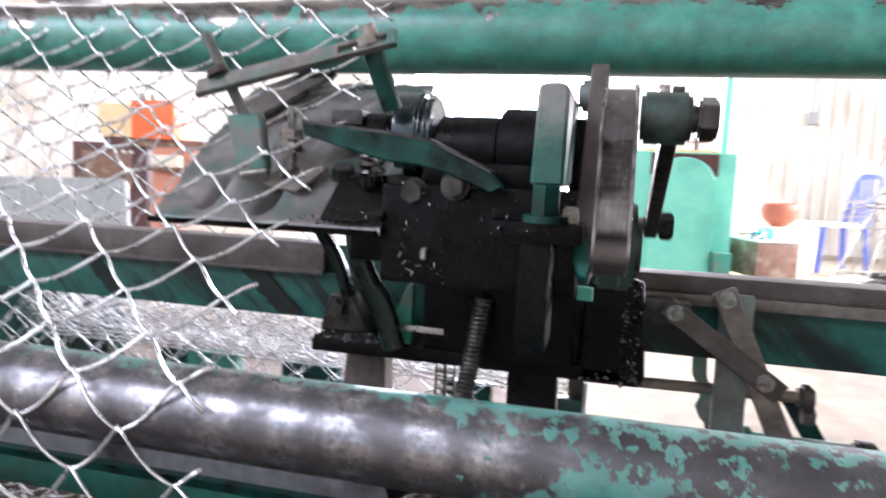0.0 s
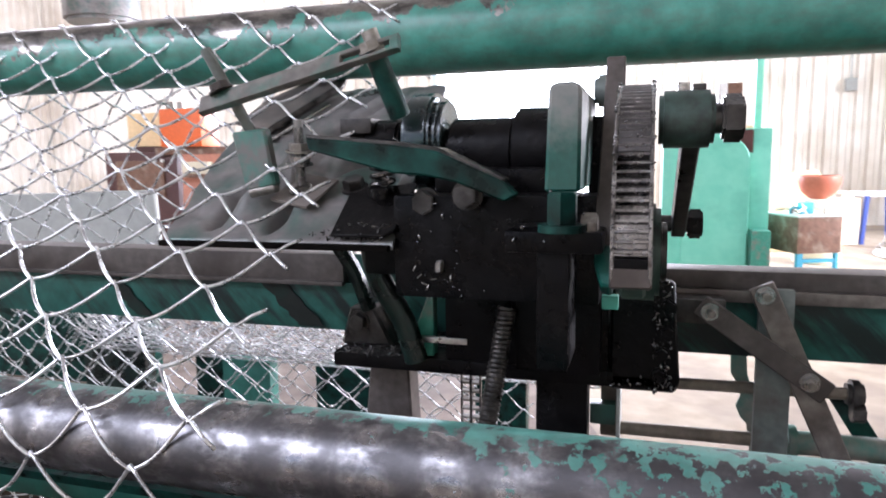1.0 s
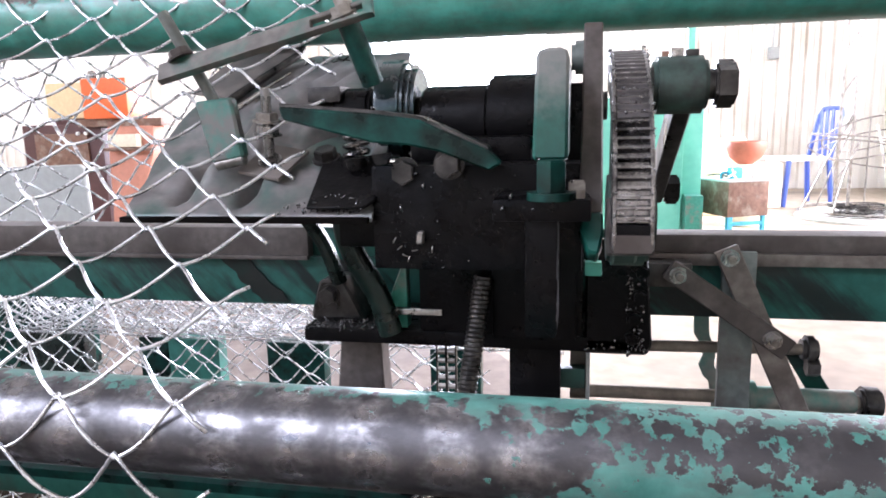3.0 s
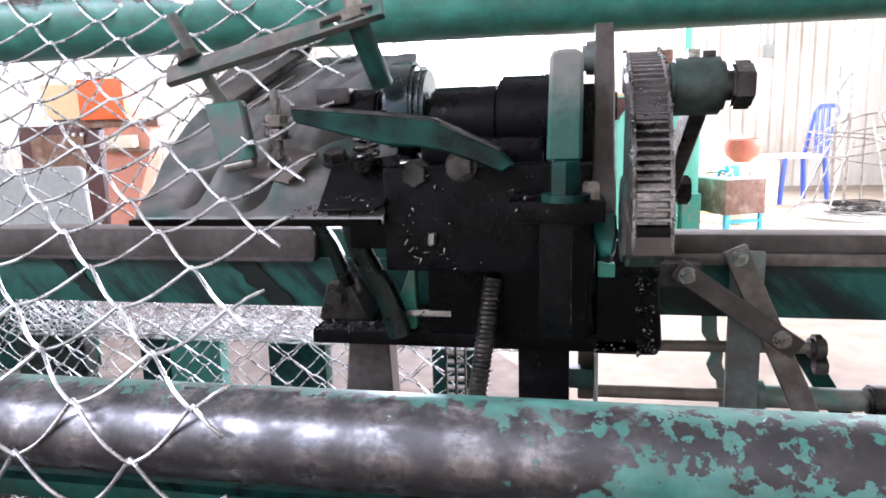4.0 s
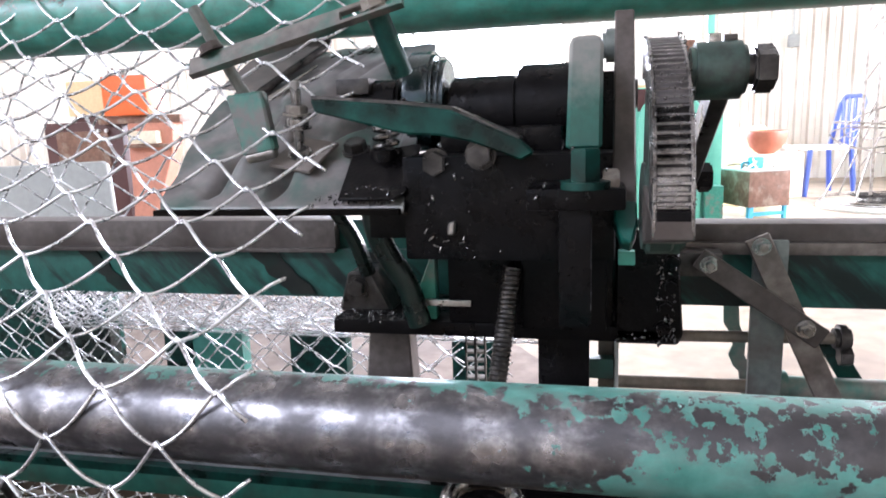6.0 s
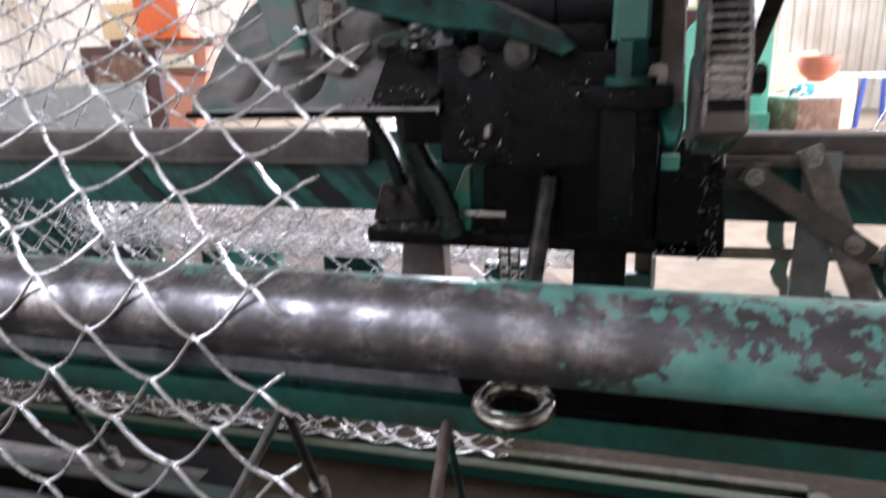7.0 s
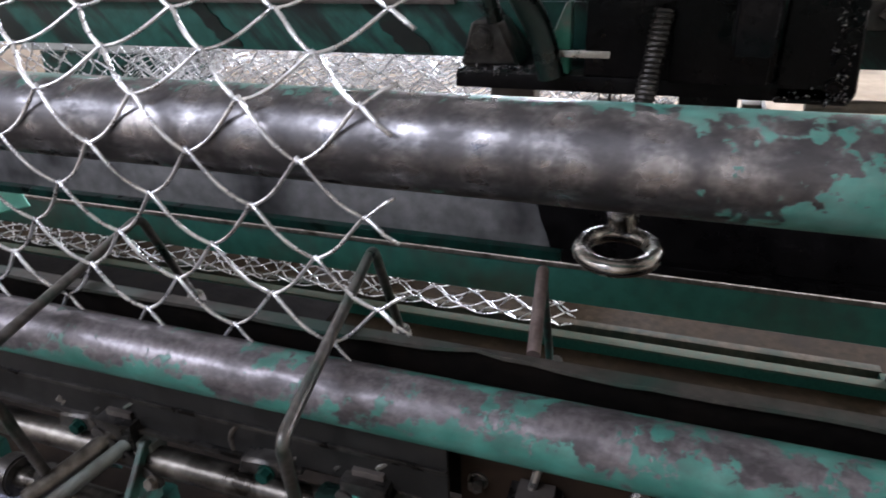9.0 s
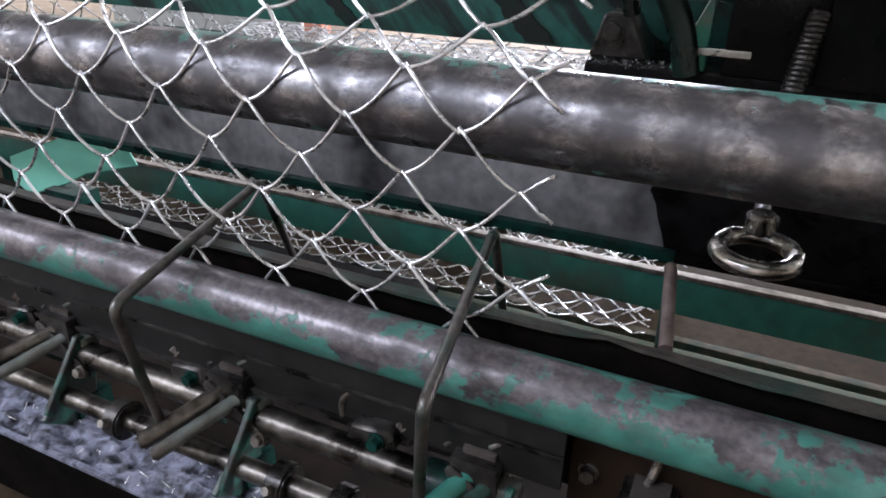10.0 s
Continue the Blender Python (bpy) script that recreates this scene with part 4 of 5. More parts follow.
    # upright lever
    lean_back = pose(0, 0.588, 0.72, -30, 0, 0) @ pose(0, -0.588, -0.72, 0, 0, 0)
    bar = slab([(0.0395, 0.899), (0.0538, 0.899), (0.0535, 0.772), (0.0533, 0.735), (0.053, 0.715), (0.050, 0.708), (0.043, 0.71), (0.0385, 0.73), (0.0375, 0.772)], "y", 0.582, 0.594, 0.0012)
    bar.transform(lean_back)
    P("upright_lever", bar, M_RAIL, "brown flat steel upright lever")
    foot = slab([(0.0385, 0.738), (0.0533, 0.738), (0.0535, 0.722), (0.050, 0.707), (0.043, 0.709), (0.0380, 0.725)], "y", 0.578, 0.598, 0.0015)
    foot.transform(lean_back)
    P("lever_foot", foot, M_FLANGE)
    P("lever_tab", box(0.042, 0.054, 0.61, 0.62, 0.690, 0.700, 0.0008), M_GREENLIGHT)
    # slotted link bar above, with its studs
    P("slotted_bar", slotted_bar(), M_SLOTBAR, "faded grey green slotted link bar")
    P("stud", rod((-0.301, 0.640, 0.898), (-0.268, 0.658, 0.822), 0.0050, 16, 0.001), M_GREENGREY)
    P("nut", hexnut((-0.2885, 0.642, 0.862), (-0.38, -0.1, 0.88), 0.015, 0.007), M_RAIL)
    blk = slab([(-0.276, 0.825), (-0.243, 0.828), (-0.235, 0.779), (-0.264, 0.774)], "y", 0.634, 0.646, 0.002)
    P("tag_block", blk, M_TAG, "chipped green block on the stud")
    P("tag_foot", rod((-0.2625, 0.64, 0.773), (-0.2365, 0.64, 0.778), 0.0052, 14, 0.001), M_STEEL)
    P("stud_tube", rod((-0.146, 0.652, 0.885), (-0.131, 0.668, 0.836), 0.0092, 24, 0.001), M_GREENDARK)
    P("stud", rod((-0.150, 0.648, 0.905), (-0.143, 0.652, 0.885), 0.007, 16), M_STEEL)
    P("nut", hexnut((-0.1475, 0.648, 0.889), (-0.3, -0.2, 0.92), 0.016, 0.008), M_STEEL)
    # tan flap of the sheet guide with a rolled lower edge
    flap = slab([(-0.3016, 0.1575), (-0.2588, 0.2515), (-0.266, 0.272), (-0.300, 0.272), (-0.338, 0.225), (-0.349, 0.170)], "z", 0, 0.0025, 0.0008)
    flap.transform(pose(0, 0.612, 0.748, 31.7, 0, 0))
    P("sheet_flap", flap, M_FLAP, "tan scuffed flap")
    P("rolled_edge", tube(arc_path([(-0.306, 0.738, 0.825), (-0.3016, 0.746, 0.8315), (-0.2588, 0.826, 0.881), (-0.2600, 0.836, 0.889)], 0.006), 0.0042, 10), M_DARKSTEEL, "dark rolled edge")
    P("edge_wire", tube([(-0.2985, 0.738, 0.820), (-0.285, 0.762, 0.835), (-0.262, 0.802, 0.859)], 0.0016, 8), M_STUD, "bright wire below the edge")
    rnd = random.Random(31)
    for k in range(4):
        c = Vector((-0.245 + 0.011 * k, 0.822, 0.872 + rnd.uniform(-0.002, 0.002)))
        P("wire_bit", tube([c + Vector((rnd.uniform(-0.009, 0.009), rnd.uniform(-0.004, 0.004), rnd.uniform(-0.004, 0.005))) for _ in range(5)], 0.0007, 6), M_DARKSTEEL)
    beads(h, "grease_spatter", 5, 230, [(0.080, 0.0965, 0.7255, 0.729, 0.595, 0.69)] * 3 + [(0.046, 0.1, 0.724, 0.729, 0.592, 0.60), (-0.126, -0.098, 0.716, 0.724, 0.668, 0.69)], 0.0012)
    beads(h, "base_grease", 6, 420, [(-0.23, -0.15, 0.724, 0.76, 0.6045, 0.6075)] * 3 + [(-0.02, 0.1, 0.725, 0.74, 0.604, 0.6075)], 0.0008)
    beads(h, "sheet_spatter", 8, 150, [(-0.19, -0.128, 0.613, 0.617, 0.7355, 0.7375), (-0.185, -0.128, 0.617, 0.622, 0.7375, 0.741), (-0.17, -0.128, 0.622, 0.63, 0.7405, 0.745)], 0.0006)
    beads(h, "body_spatter", 9, 70, [(-0.118, 0.036, 0.6195, 0.6203, 0.692, 0.768), (-0.11, -0.06, 0.6195, 0.6203, 0.70, 0.73)], 0.0005)
    beads(h, "plate_grease", 7, 90, [(-0.165, -0.12, 0.612, 0.62, 0.744, 0.750), (-0.19, -0.125, 0.604, 0.612, 0.739, 0.745), (-0.165, -0.13, 0.645, 0.68, 0.768, 0.782)], 0.0006)
    beads(h, "body_grease", 8, 60, [(-0.11, -0.03, 0.600, 0.622, 0.69, 0.775), (-0.02, 0.04, 0.556, 0.565, 0.737, 0.78), (-0.17, -0.1, 0.604, 0.612, 0.805, 0.815)], 0.0009)
    return h


def screw_bm(a, b, r, lead, sides=14):
    """A threaded bar: a core with a raised helix."""
    a, b = Vector(a), Vector(b)
    d = (b - a).normalized()
    u = d.orthogonal().normalized()
    v = d.cross(u)
    L = (b - a).length
    n = int(L / lead * sides)
    helix = [a + d * (L * i / n) + (u * math.cos(2 * math.pi * i / sides) + v * math.sin(2 * math.pi * i / sides)) * r * 0.93 for i in range(n + 1)]
    return join(rod(a, b, r * 0.9, 20), tube(helix, lead * 0.27, 5))


def guide_sheet():
    """A bent sheet that rises from the front lip to a rounded back, with creases."""
    bm = bmesh.new()
    nu, nv = 96, 64
    grid = []
    for i in range(nu + 1):
        u = i / nu
        col = []
        for j in range(nv + 1):
            v = j / nv
            left = np.interp(v, (0, 0.04, 0.5, 0.8, 0.9, 1), (-0.333, -0.338, -0.352, -0.337, -0.309, -0.275)) + 0.002 * noise.noise((v * 9, 2.0, 0))
            right = -0.120 - 0.022 * v
            x = left + (right - left) * u
            y = 0.612 + 0.235 * v
            crease = sum(d * math.exp(-((u - a - k * v) / w) ** 2) * math.exp(-((v - c) / 0.22) ** 2)
                         for a, k, w, c, d in ((0.16, 0.5, 0.035, 0.18, -0.010), (0.44, 0.35, 0.03, 0.12, -0.009), (0.30, 0.9, 0.05, 0.5, -0.007), (0.62, -0.5, 0.05, 0.3, 0.005), (0.28, 0.3, 0.07, 0.2, 0.006), (0.80, 0.25, 0.035, 0.25, -0.009), (0.05, 0.75, 0.03, 0.55, -0.006)))
            z = 0.734 + 0.145 * v + 0.004 * math.sin(v * math.pi) + 2.9 * crease * min(1.0, v * 7) ** 2 + 0.003 * noise.noise((u * 6, v * 6, 1.0)) * min(1, v * 6)
            fold = noise.noise((u * 3.4 + v * 1.6, v * 4.2 - u * 1.2, 5.0))
            z += (0.010 * abs(fold) ** 0.6 - 0.005) * min(1.0, v * 8) * min(1.0, (1 - v) * 8)
            col.append(bm.verts.new((x, y, z)))
        grid.append(col)
    faces = []
    for i in range(nu):
        for j in range(nv):
            faces.append(bm.faces.new((grid[i][j], grid[i + 1][j], grid[i + 1][j + 1], grid[i][j + 1])))
    out = bmesh.ops.extrude_face_region(bm, geom=faces)
    for v in [g for g in out["geom"] if isinstance(g, bmesh.types.BMVert)]:
        v.co.z -= 0.005
    return bm


def beads(h, name, seed, count, spots, size=0.0013):
    """Wet grease beads strewn in boxes (x0, x1, y0, y1, z0, z1)."""
    rnd = random.Random(seed)
    bm = bmesh.new()
    for _ in range(count):
        b = rnd.choice(spots)
        c = Vector((rnd.uniform(*b[0:2]), rnd.uniform(*b[2:4]), rnd.uniform(*b[4:6])))
        r = size * (0.35 + 1.5 * rnd.random() ** 2.5)
        m = Matrix.Translation(c) @ Euler((rnd.uniform(0, 6), rnd.uniform(0, 6), rnd.uniform(0, 6))).to_matrix().to_4x4() @ Matrix.Diagonal((r * rnd.uniform(0.6, 3.2), r, r * rnd.uniform(0.5, 1.3), 1))
        bmesh.ops.create_icosphere(bm, subdivisions=1, radius=1.0, matrix=m)
    ob = part(name, bm, M_BEAD, h, "", 180)
    return tagged(ob, kind="stuff")


def slotted_bar():
    """A flat bar with a long slot near one end."""
    L, w = 0.190, 0.017
    s0, s1, sw, th = L - 0.052, L - 0.008, 0.0042, 0.0065
    bm = bmesh.new()
    rings = [[bm.verts.new((x, y, z)) for x, y in ring] for z in (0, th) for ring in (
        [(0, -w / 2), (L, -w / 2), (L, w / 2), (0, w / 2)], [(s0, -sw), (s1, -sw), (s1, sw), (s0, sw)])]
    for k in range(4):
        n = (k + 1) % 4
        for o, i in ((0, 1), (2, 3)):
            bm.faces.new((rings[o][k], rings[o][n], rings[i][n], rings[i][k]))
        for a, c in ((0, 2), (1, 3)):
            bm.faces.new((rings[a][k], rings[a][n], rings[c][n], rings[c][k]))
    bmesh.ops.recalc_face_normals(bm, faces=bm.faces)
    bmesh.ops.bevel(bm, geom=[e for e in bm.edges if abs(e.verts[0].co.z - e.verts[1].co.z) < 1e-6], offset=0.0008, segments=1, affect="EDGES")
    bm.transform(pose(-0.306, 0.640, 0.846, 55, -14, 2.5))
    return bm


def moving_parts(h):
    """The sector gear with its crank barrel, and the connecting rod."""
    g = new("sector_gear")
    g.parent = h
    g["label"] = "greasy toothed sector gear on its rocking hub"
    P = lambda name, bm, m, label="", smooth=35: part(name, bm, m, g, label, smooth)
    rim, plain_run = gear_bm()
    P("plain_rim", plain_run, M_GREASE)
    P("toothed_rim", rim, M_GEAR, "oily steel gear teeth", 25)
    fill = []
    for i in range(71):
        a, r = radians(90 + 54 * i / 70), GEAR_R + (0.0002, -0.0003, -0.0010, -0.0003)[i % 4]
        fill.append((RIM[0] + math.cos(a) * r, RIM[1] + math.sin(a) * r))
    back = [(RIM[0] + math.cos(a) * 0.082, RIM[1] + math.sin(a) * 0.082) for a in (radians(144 - 54 * i / 24) for i in range(25))]
    P("packed_grease", slab(fill + back, "x", 0.0563, 0.0727, 0), M_PACKED, "old grease packed between the teeth", 60)
    arm = [(RIM[0] + math.cos(a) * 0.074, RIM[1] + math.sin(a) * 0.074) for a in (radians(84) + radians(92) * i / 14 for i in range(15))]
    P("sector_plate", slab(arm + [(-0.023, -0.026), (0.0, -0.031), (0.023, -0.015), (0.026, 0.015)], "x", 0.0565, 0.0725, 0.002), M_BARREL)
    P("end_arm", slab([(-0.0925, -0.0072), (-0.0925, 0.0045), (-0.020, 0.016), (-0.020, -0.0215)], "x", 0.0537, 0.0753, 0.0012), M_RAIL, "plain brown steel end of the sector")
    P("hub", rod((0.0545, 0, 0), (0.0805, 0, 0), 0.031, 36, 0.003), M_BARREL, "greasy round hub")
    P("hub_disc", rod((0.0805, 0, 0), (0.0845, 0, 0), 0.019, 36, 0.001), M_DARKSTEEL)
    P("barrel", rod((0.077, *PIN), (0.1065, *PIN), 0.0162, 28, 0.0025), M_BARREL, "grimy green crank pin barrel")
    P("barrel_nut", rod((0.1105, *PIN), (0.122, *PIN), 0.0135, 6, 0.0015), M_DARKSTEEL)
    P("barrel_neck", rod((0.1065, *PIN), (0.1115, *PIN), 0.0085, 18), M_DARKSTEEL)
    P("grease_nipple", box(0.0865, 0.0935, PIN[0] - 0.003, PIN[0] + 0.003, PIN[1] + 0.015, PIN[1] + 0.0205, 0.001), M_BRIGHT, "bright bolt head on the barrel")
    P("grease_nipple", box(0.0945, 0.102, PIN[0] - 0.003, PIN[0] + 0.003, PIN[1] + 0.015, PIN[1] + 0.0195, 0.001), M_DARKSTEEL)
    ring = []
    for k in range(26):
        a = radians(92 + 84 * k / 25)
        y, z = RIM[0] + math.cos(a) * (GEAR_R + 0.0002), RIM[1] + math.sin(a) * (GEAR_R + 0.0002)
        ring.append((0.0538, 0.0555, y - 0.001, y + 0.001, z - 0.001, z + 0.001))
        ring.append((0.0735, 0.0752, y - 0.002, y + 0.002, z - 0.002, z + 0.002))
        if 10 < k < 18:
            ring += [(0.056, 0.073, y - 0.0012, y + 0.0012, z - 0.0012, z + 0.0012)] * 2
    beads(g, "tooth_grease", 9, 320, ring, 0.00048)
    r = new("connecting_rod")
    r.parent = h
    r["label"] = "dark flat connecting rod with a nut at its foot"
    part("shank", bar2((0.0955, 0, 0), (0.0955, 0, -ROD_L), 0.021, 0.010, (1, 0, 0)), M_DARKSTEEL, r)
    part("foot_pin", rod((0.076, 0, -ROD_L), (0.108, 0, -ROD_L), 0.0065, 18), M_DARKSTEEL, r)
    part("foot_nut", rod((0.102, 0, -ROD_L), (0.113, 0, -ROD_L), 0.0115, 6, 0.0015), M_GREASE, r)
    return g, r


PIN = (-0.034, 0.081)      # y, z of the crank pin from the hub
ROD_L = 0.155


def linkage():
    k = thing("scissor_linkage", "brown flat bar scissor linkage bolted to the beam", "linkage")
    part("link_bar", bar2((0.1225, 0.780, 0.6612), (0.2295, 0.762, 0.589), 0.0205, 0.007, (0, 1, 0), False), M_RAIL, k, "rusty brown flat bar")
    part("link_bar", bar2((0.1754, 0.790, 0.6795), (0.2515, 0.772, 0.505), 0.0225, 0.007, (0, 1, 0), False), M_LINKBAR, k, "paler worn flat bar")
    part("upright_bar", box(0.176, 0.207, 0.800, 0.808, 0.44, 0.674, 0.001), M_GREENGREY, k)
    part("bracket", box(0.095, 0.146, 0.79, 0.817, 0.640, 0.664, 0.002), M_DARKSTEEL, k)
    for x, y, z in ((0.1315, 0.776, 0.6552), (0.179, 0.786, 0.671), (0.2145, 0.761, 0.599)):
        part("bolt", hexnut((x, y, z), (0, -1, 0), 0.012, 0.008), M_STUD, k, "bright hexagon bolt head")
        part("thread_end", rod((x, y - 0.007, z), (x, y - 0.013, z), 0.0036, 12, 0.0006), M_STEEL, k)
    part("slide_rod", rod((0.085, 0.84, 0.563), (0.272, 0.84, 0.566), 0.0062, 16), M_DUSTYROD, k)
    part("slide_rod", rod((0.03, 0.84, 0.509), (0.335, 0.84, 0.511), 0.0072, 16), M_DUSTYROD, k)
    part("rod_cap", rod((0.264, 0.84, 0.566), (0.279, 0.84, 0.566), 0.0145, 14, 0.004), M_DARKSTEEL, k)
    part("rod_cap", rod((0.322, 0.84, 0.511), (0.342, 0.84, 0.511), 0.0165, 20, 0.003), M_DARKSTEEL, k)
    part("cap_nut", rod((0.268, 0.834, 0.549), (0.280, 0.834, 0.549), 0.010, 6, 0.001), M_DARKSTEEL, k)
    part("cap_nut", rod((0.325, 0.834, 0.496), (0.339, 0.834, 0.496), 0.010, 6, 0.001), M_DARKSTEEL, k)
    part("sleeve", rod((0.222, 0.84, 0.511), (0.318, 0.84, 0.511), 0.0118, 18, 0.001), M_FADED, k, "pale green sleeve")
    part("sleeve_flange", rod((0.214, 0.84, 0.511), (0.222, 0.84, 0.511), 0.0175, 24, 0.001), M_FADED, k)
    part("brace_plate", slab([(0.159, 0.602), (0.174, 0.602), (0.176, 0.575), (0.183, 0.556), (0.182, 0.542), (0.188, 0.528), (0.190, 0.42), (0.182, 0.42), (0.181, 0.496), (0.177, 0.523), (0.171, 0.529), (0.166, 0.541), (0.170, 0.552), (0.168, 0.563), (0.160, 0.576)], "y", 0.848, 0.852, 0.0006), M_FADED, k, "pale torn upright plate")
    part("diagonal_brace", bar2((0.262, 0.86, 0.56), (0.33, 0.86, 0.45), 0.02, 0.006, (0, 1, 0), False), M_GREENDARK, k)
    part("end_block", box(0.020, 0.046, 0.818, 0.834, 0.519, 0.541, 0.002), M_CHANNEL, k, "small green block")
    part("end_post", box(0.030, 0.047, 0.835, 0.86, 0.500, 0.562, 0.002), M_DUSTYROD, k)
    part("end_plate", box(0.047, 0.051, 0.815, 0.865, 0.495, 0.562, 0.0005), M_PALE, k, "pale end plate")


def lower_works():
    for x in (-0.462, -0.2165):
        lev = thing("bent_lever", "bent round steel lever reaching over the lower pipe", "lever", "bent mesh levers")
        part("bar", tube(arc_path([(x - 0.024, 0.402, 0.315), (x, 0.36, 0.472), (x - 0.040, 0.575, 0.489), (x - 0.044, 0.632, 0.362)], 0.012), 0.0043, 12), M_LEVER, lev)
        part("socket", rod((x - 0.027, 0.405, 0.30), (x - 0.022, 0.398, 0.335), 0.0105, 16, 0.001), M_DARKSTEEL, lev)
        part("rear_socket", rod((x - 0.0442, 0.636, 0.352), (x - 0.0438, 0.628, 0.374), 0.009, 14, 0.001), M_BRIGHT, lev)
    lev = thing("bent_lever", "short bent steel lever standing behind the slot", "lever", "bent mesh levers")
    part("bar", tube([(-0.1005, 0.494, 0.4655), (-0.111, 0.570, 0.487), (-0.1122, 0.578, 0.486)], 0.0049, 12), M_RUSTROD, lev, "rust brown front rod")
    part("rear_rod", tube([(-0.1118, 0.576, 0.483), (-0.113, 0.632, 0.362)], 0.0036, 12), M_JAW, lev, "green rear rod")
    part("rear_bolt", rod((-0.1075, 0.634, 0.350), (-0.1073, 0.627, 0.370), 0.0065, 14, 0.0015), M_BRIGHT, lev, "bright bolt end")
    shelf = thing("lower_shelf", "dark oily shelf carrying the lever sockets", "shelf")
    # Plate coloured near black for the shade below the pipe.
    part("plate", box(-2.0, -0.36, 0.50, 0.69, 0.34, 0.352, 0.002), M_SHADEBLACK, shelf)
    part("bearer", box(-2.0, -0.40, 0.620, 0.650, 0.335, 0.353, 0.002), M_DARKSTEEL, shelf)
    # Added dark sheet where the floor lies in shade under the machine.
    part("shade_sheet", box(-2.0, 1.1, 0.42, 0.66, 0.205, 0.212, 0.002), M_SHADEBROWN, shelf, "added dark brown sheet for the floor's shade")
    part("ledge", box(-2.0, -0.24, 0.475, 0.483, 0.325, 0.352, 0.001), M_DARKSTEEL, shelf)
    for x in (-1.8, -0.9, 0.9):
        part("leg", box(x - 0.02, x + 0.02, 0.60, 0.64, 0, 0.205, 0.002), M_DARKSTEEL, shelf)
    for y, z, r in ((0.445, 0.327, 0.0125), (0.418, 0.292, 0.010)):
        sh = thing("cross_shaft", "round oily steel shaft in clamps under the pipe", "shaft", "shafts under the pipe")
        part("bar", rod((-2.0, y, z), (-0.24, y, z), r, 24), M_SHAFT, sh)
        part("end_collar", rod((-0.255, y, z), (-0.225, y, z), r * 1.35, 20, 0.001), M_GREENDARK, sh)
    for x in (-0.90, -0.66, -0.445, -0.212, -0.090):
        c = thing("shaft_clamp", "green clamp with a bolt gripping the shafts", "clamp", "clamps under the pipe")
        part("block", box(x - 0.020, x + 0.018, 0.438, 0.484, 0.338, 0.364, 0.002), M_DARKSTEEL, c)
        part("cap", box(x - 0.013, x + 0.013, 0.446, 0.476, 0.364, 0.370, 0.001), M_RAIL, c)
        part("arm", rod((x - 0.042, 0.375, 0.325), (x, 0.455, 0.350), 0.0078, 18, 0.002), M_CHANNEL if x > -0.3 else M_SHAFT, c, "round clamp arm")
        part("bolt", hexnut((x + 0.020, 0.462, 0.352), (1, 0, 0), 0.012, 0.012), M_STEEL, c)
        part("stay", bar2((x + 0.028, 0.44, 0.345), (x + 0.022, 0.40, 0.285), 0.012, 0.006, (1, 0, 0)), M_JAW, c)
        part("cheek", slab([(0.428, 0.322), (0.462, 0.350), (0.470, 0.318), (0.447, 0.300)], "x", x - 0.022, x - 0.016, 0.001), M_JAW, c, "green cheek plate")
        part("tie", bar2((x - 0.018, 0.436, 0.352), (x + 0.044, 0.430, 0.318), 0.009, 0.005, (0, -1, 0.3)), M_DARKSTEEL, c)
        part("tie_bolt", hexnut((x + 0.040, 0.427, 0.320), (0, -1, 0.3), 0.009, 0.006), M_STEEL, c)
        if abs(x + 0.445) < 0.3:
            part("arm", rod((x - 0.026, 0.372, 0.320), (x + 0.014, 0.452, 0.346), 0.0062, 18, 0.002), M_JAW if x > -0.3 else M_GREENGREY, c, "worn clamp arm")
        part("pin", rod((x - 0.004, 0.468, 0.366), (x + 0.002, 0.472, 0.394), 0.0032, 10), M_BRIGHT, c)
        part("jaw", slab([(0.395, 0.27), (0.47, 0.335), (0.455, 0.255), (0.43, 0.24)], "x", x + 0.006, x + 0.014, 0.002), M_JAW, c, "green painted jaw plate")
        part("foot_bar", box(x + 0.002, x + 0.018, 0.43, 0.47, 0.212, 0.27, 0.001), M_GREENDARK, c)
    for x in (-0.90, -0.66, -0.445, -0.212):
        c = thing("lift_arm", "flat dark lift arm rising from the clamp to the pipe", "arm", "lift arms under the pipe")
        part("blade", bar2((x + 0.006, 0.452, 0.372), (x + 0.052, 0.470, 0.404), 0.011, 0.004, (-0.5, 0.2, 0.8), False), M_LEVER, c)
        part("blade", bar2((x - 0.030, 0.452, 0.360), (x + 0.014, 0.472, 0.402), 0.009, 0.004, (-0.5, 0.2, 0.8), False), M_DARKSTEEL, c)
        part("keeper", box(x - 0.062, x - 0.026, 0.452, 0.474, 0.356, 0.368, 0.002), M_DARKSTEEL, c)
        part("keeper_bolt", hexnut((x - 0.068, 0.455, 0.362), (-0.6, -0.4, 0.6), 0.010, 0.007), M_STEEL, c)
        part("rear_keeper", box(x - 0.004, x + 0.034, 0.440, 0.458, 0.330, 0.346, 0.003), M_GREENGREY, c)
    for x, y, z in ((-0.497, 0.46, 0.346), (-0.30, 0.452, 0.356), (-0.72, 0.458, 0.348)):
        c = thing("stop_block", "dark oily stop block with a bent pin", "block", "stop blocks under the pipe")
        part("block", slab([(x - 0.024, z - 0.010), (x - 0.018, z + 0.008), (x + 0.018, z + 0.011), (x + 0.022, z - 0.008)], "y", y - 0.016, y + 0.016, 0.003), M_DARKSTEEL, c)
        part("pin", tube(arc_path([(x - 0.034, y, z - 0.004), (x - 0.035, y - 0.002, z + 0.014), (x - 0.026, y, z + 0.026)], 0.008), 0.0026, 8), M_STEEL, c)
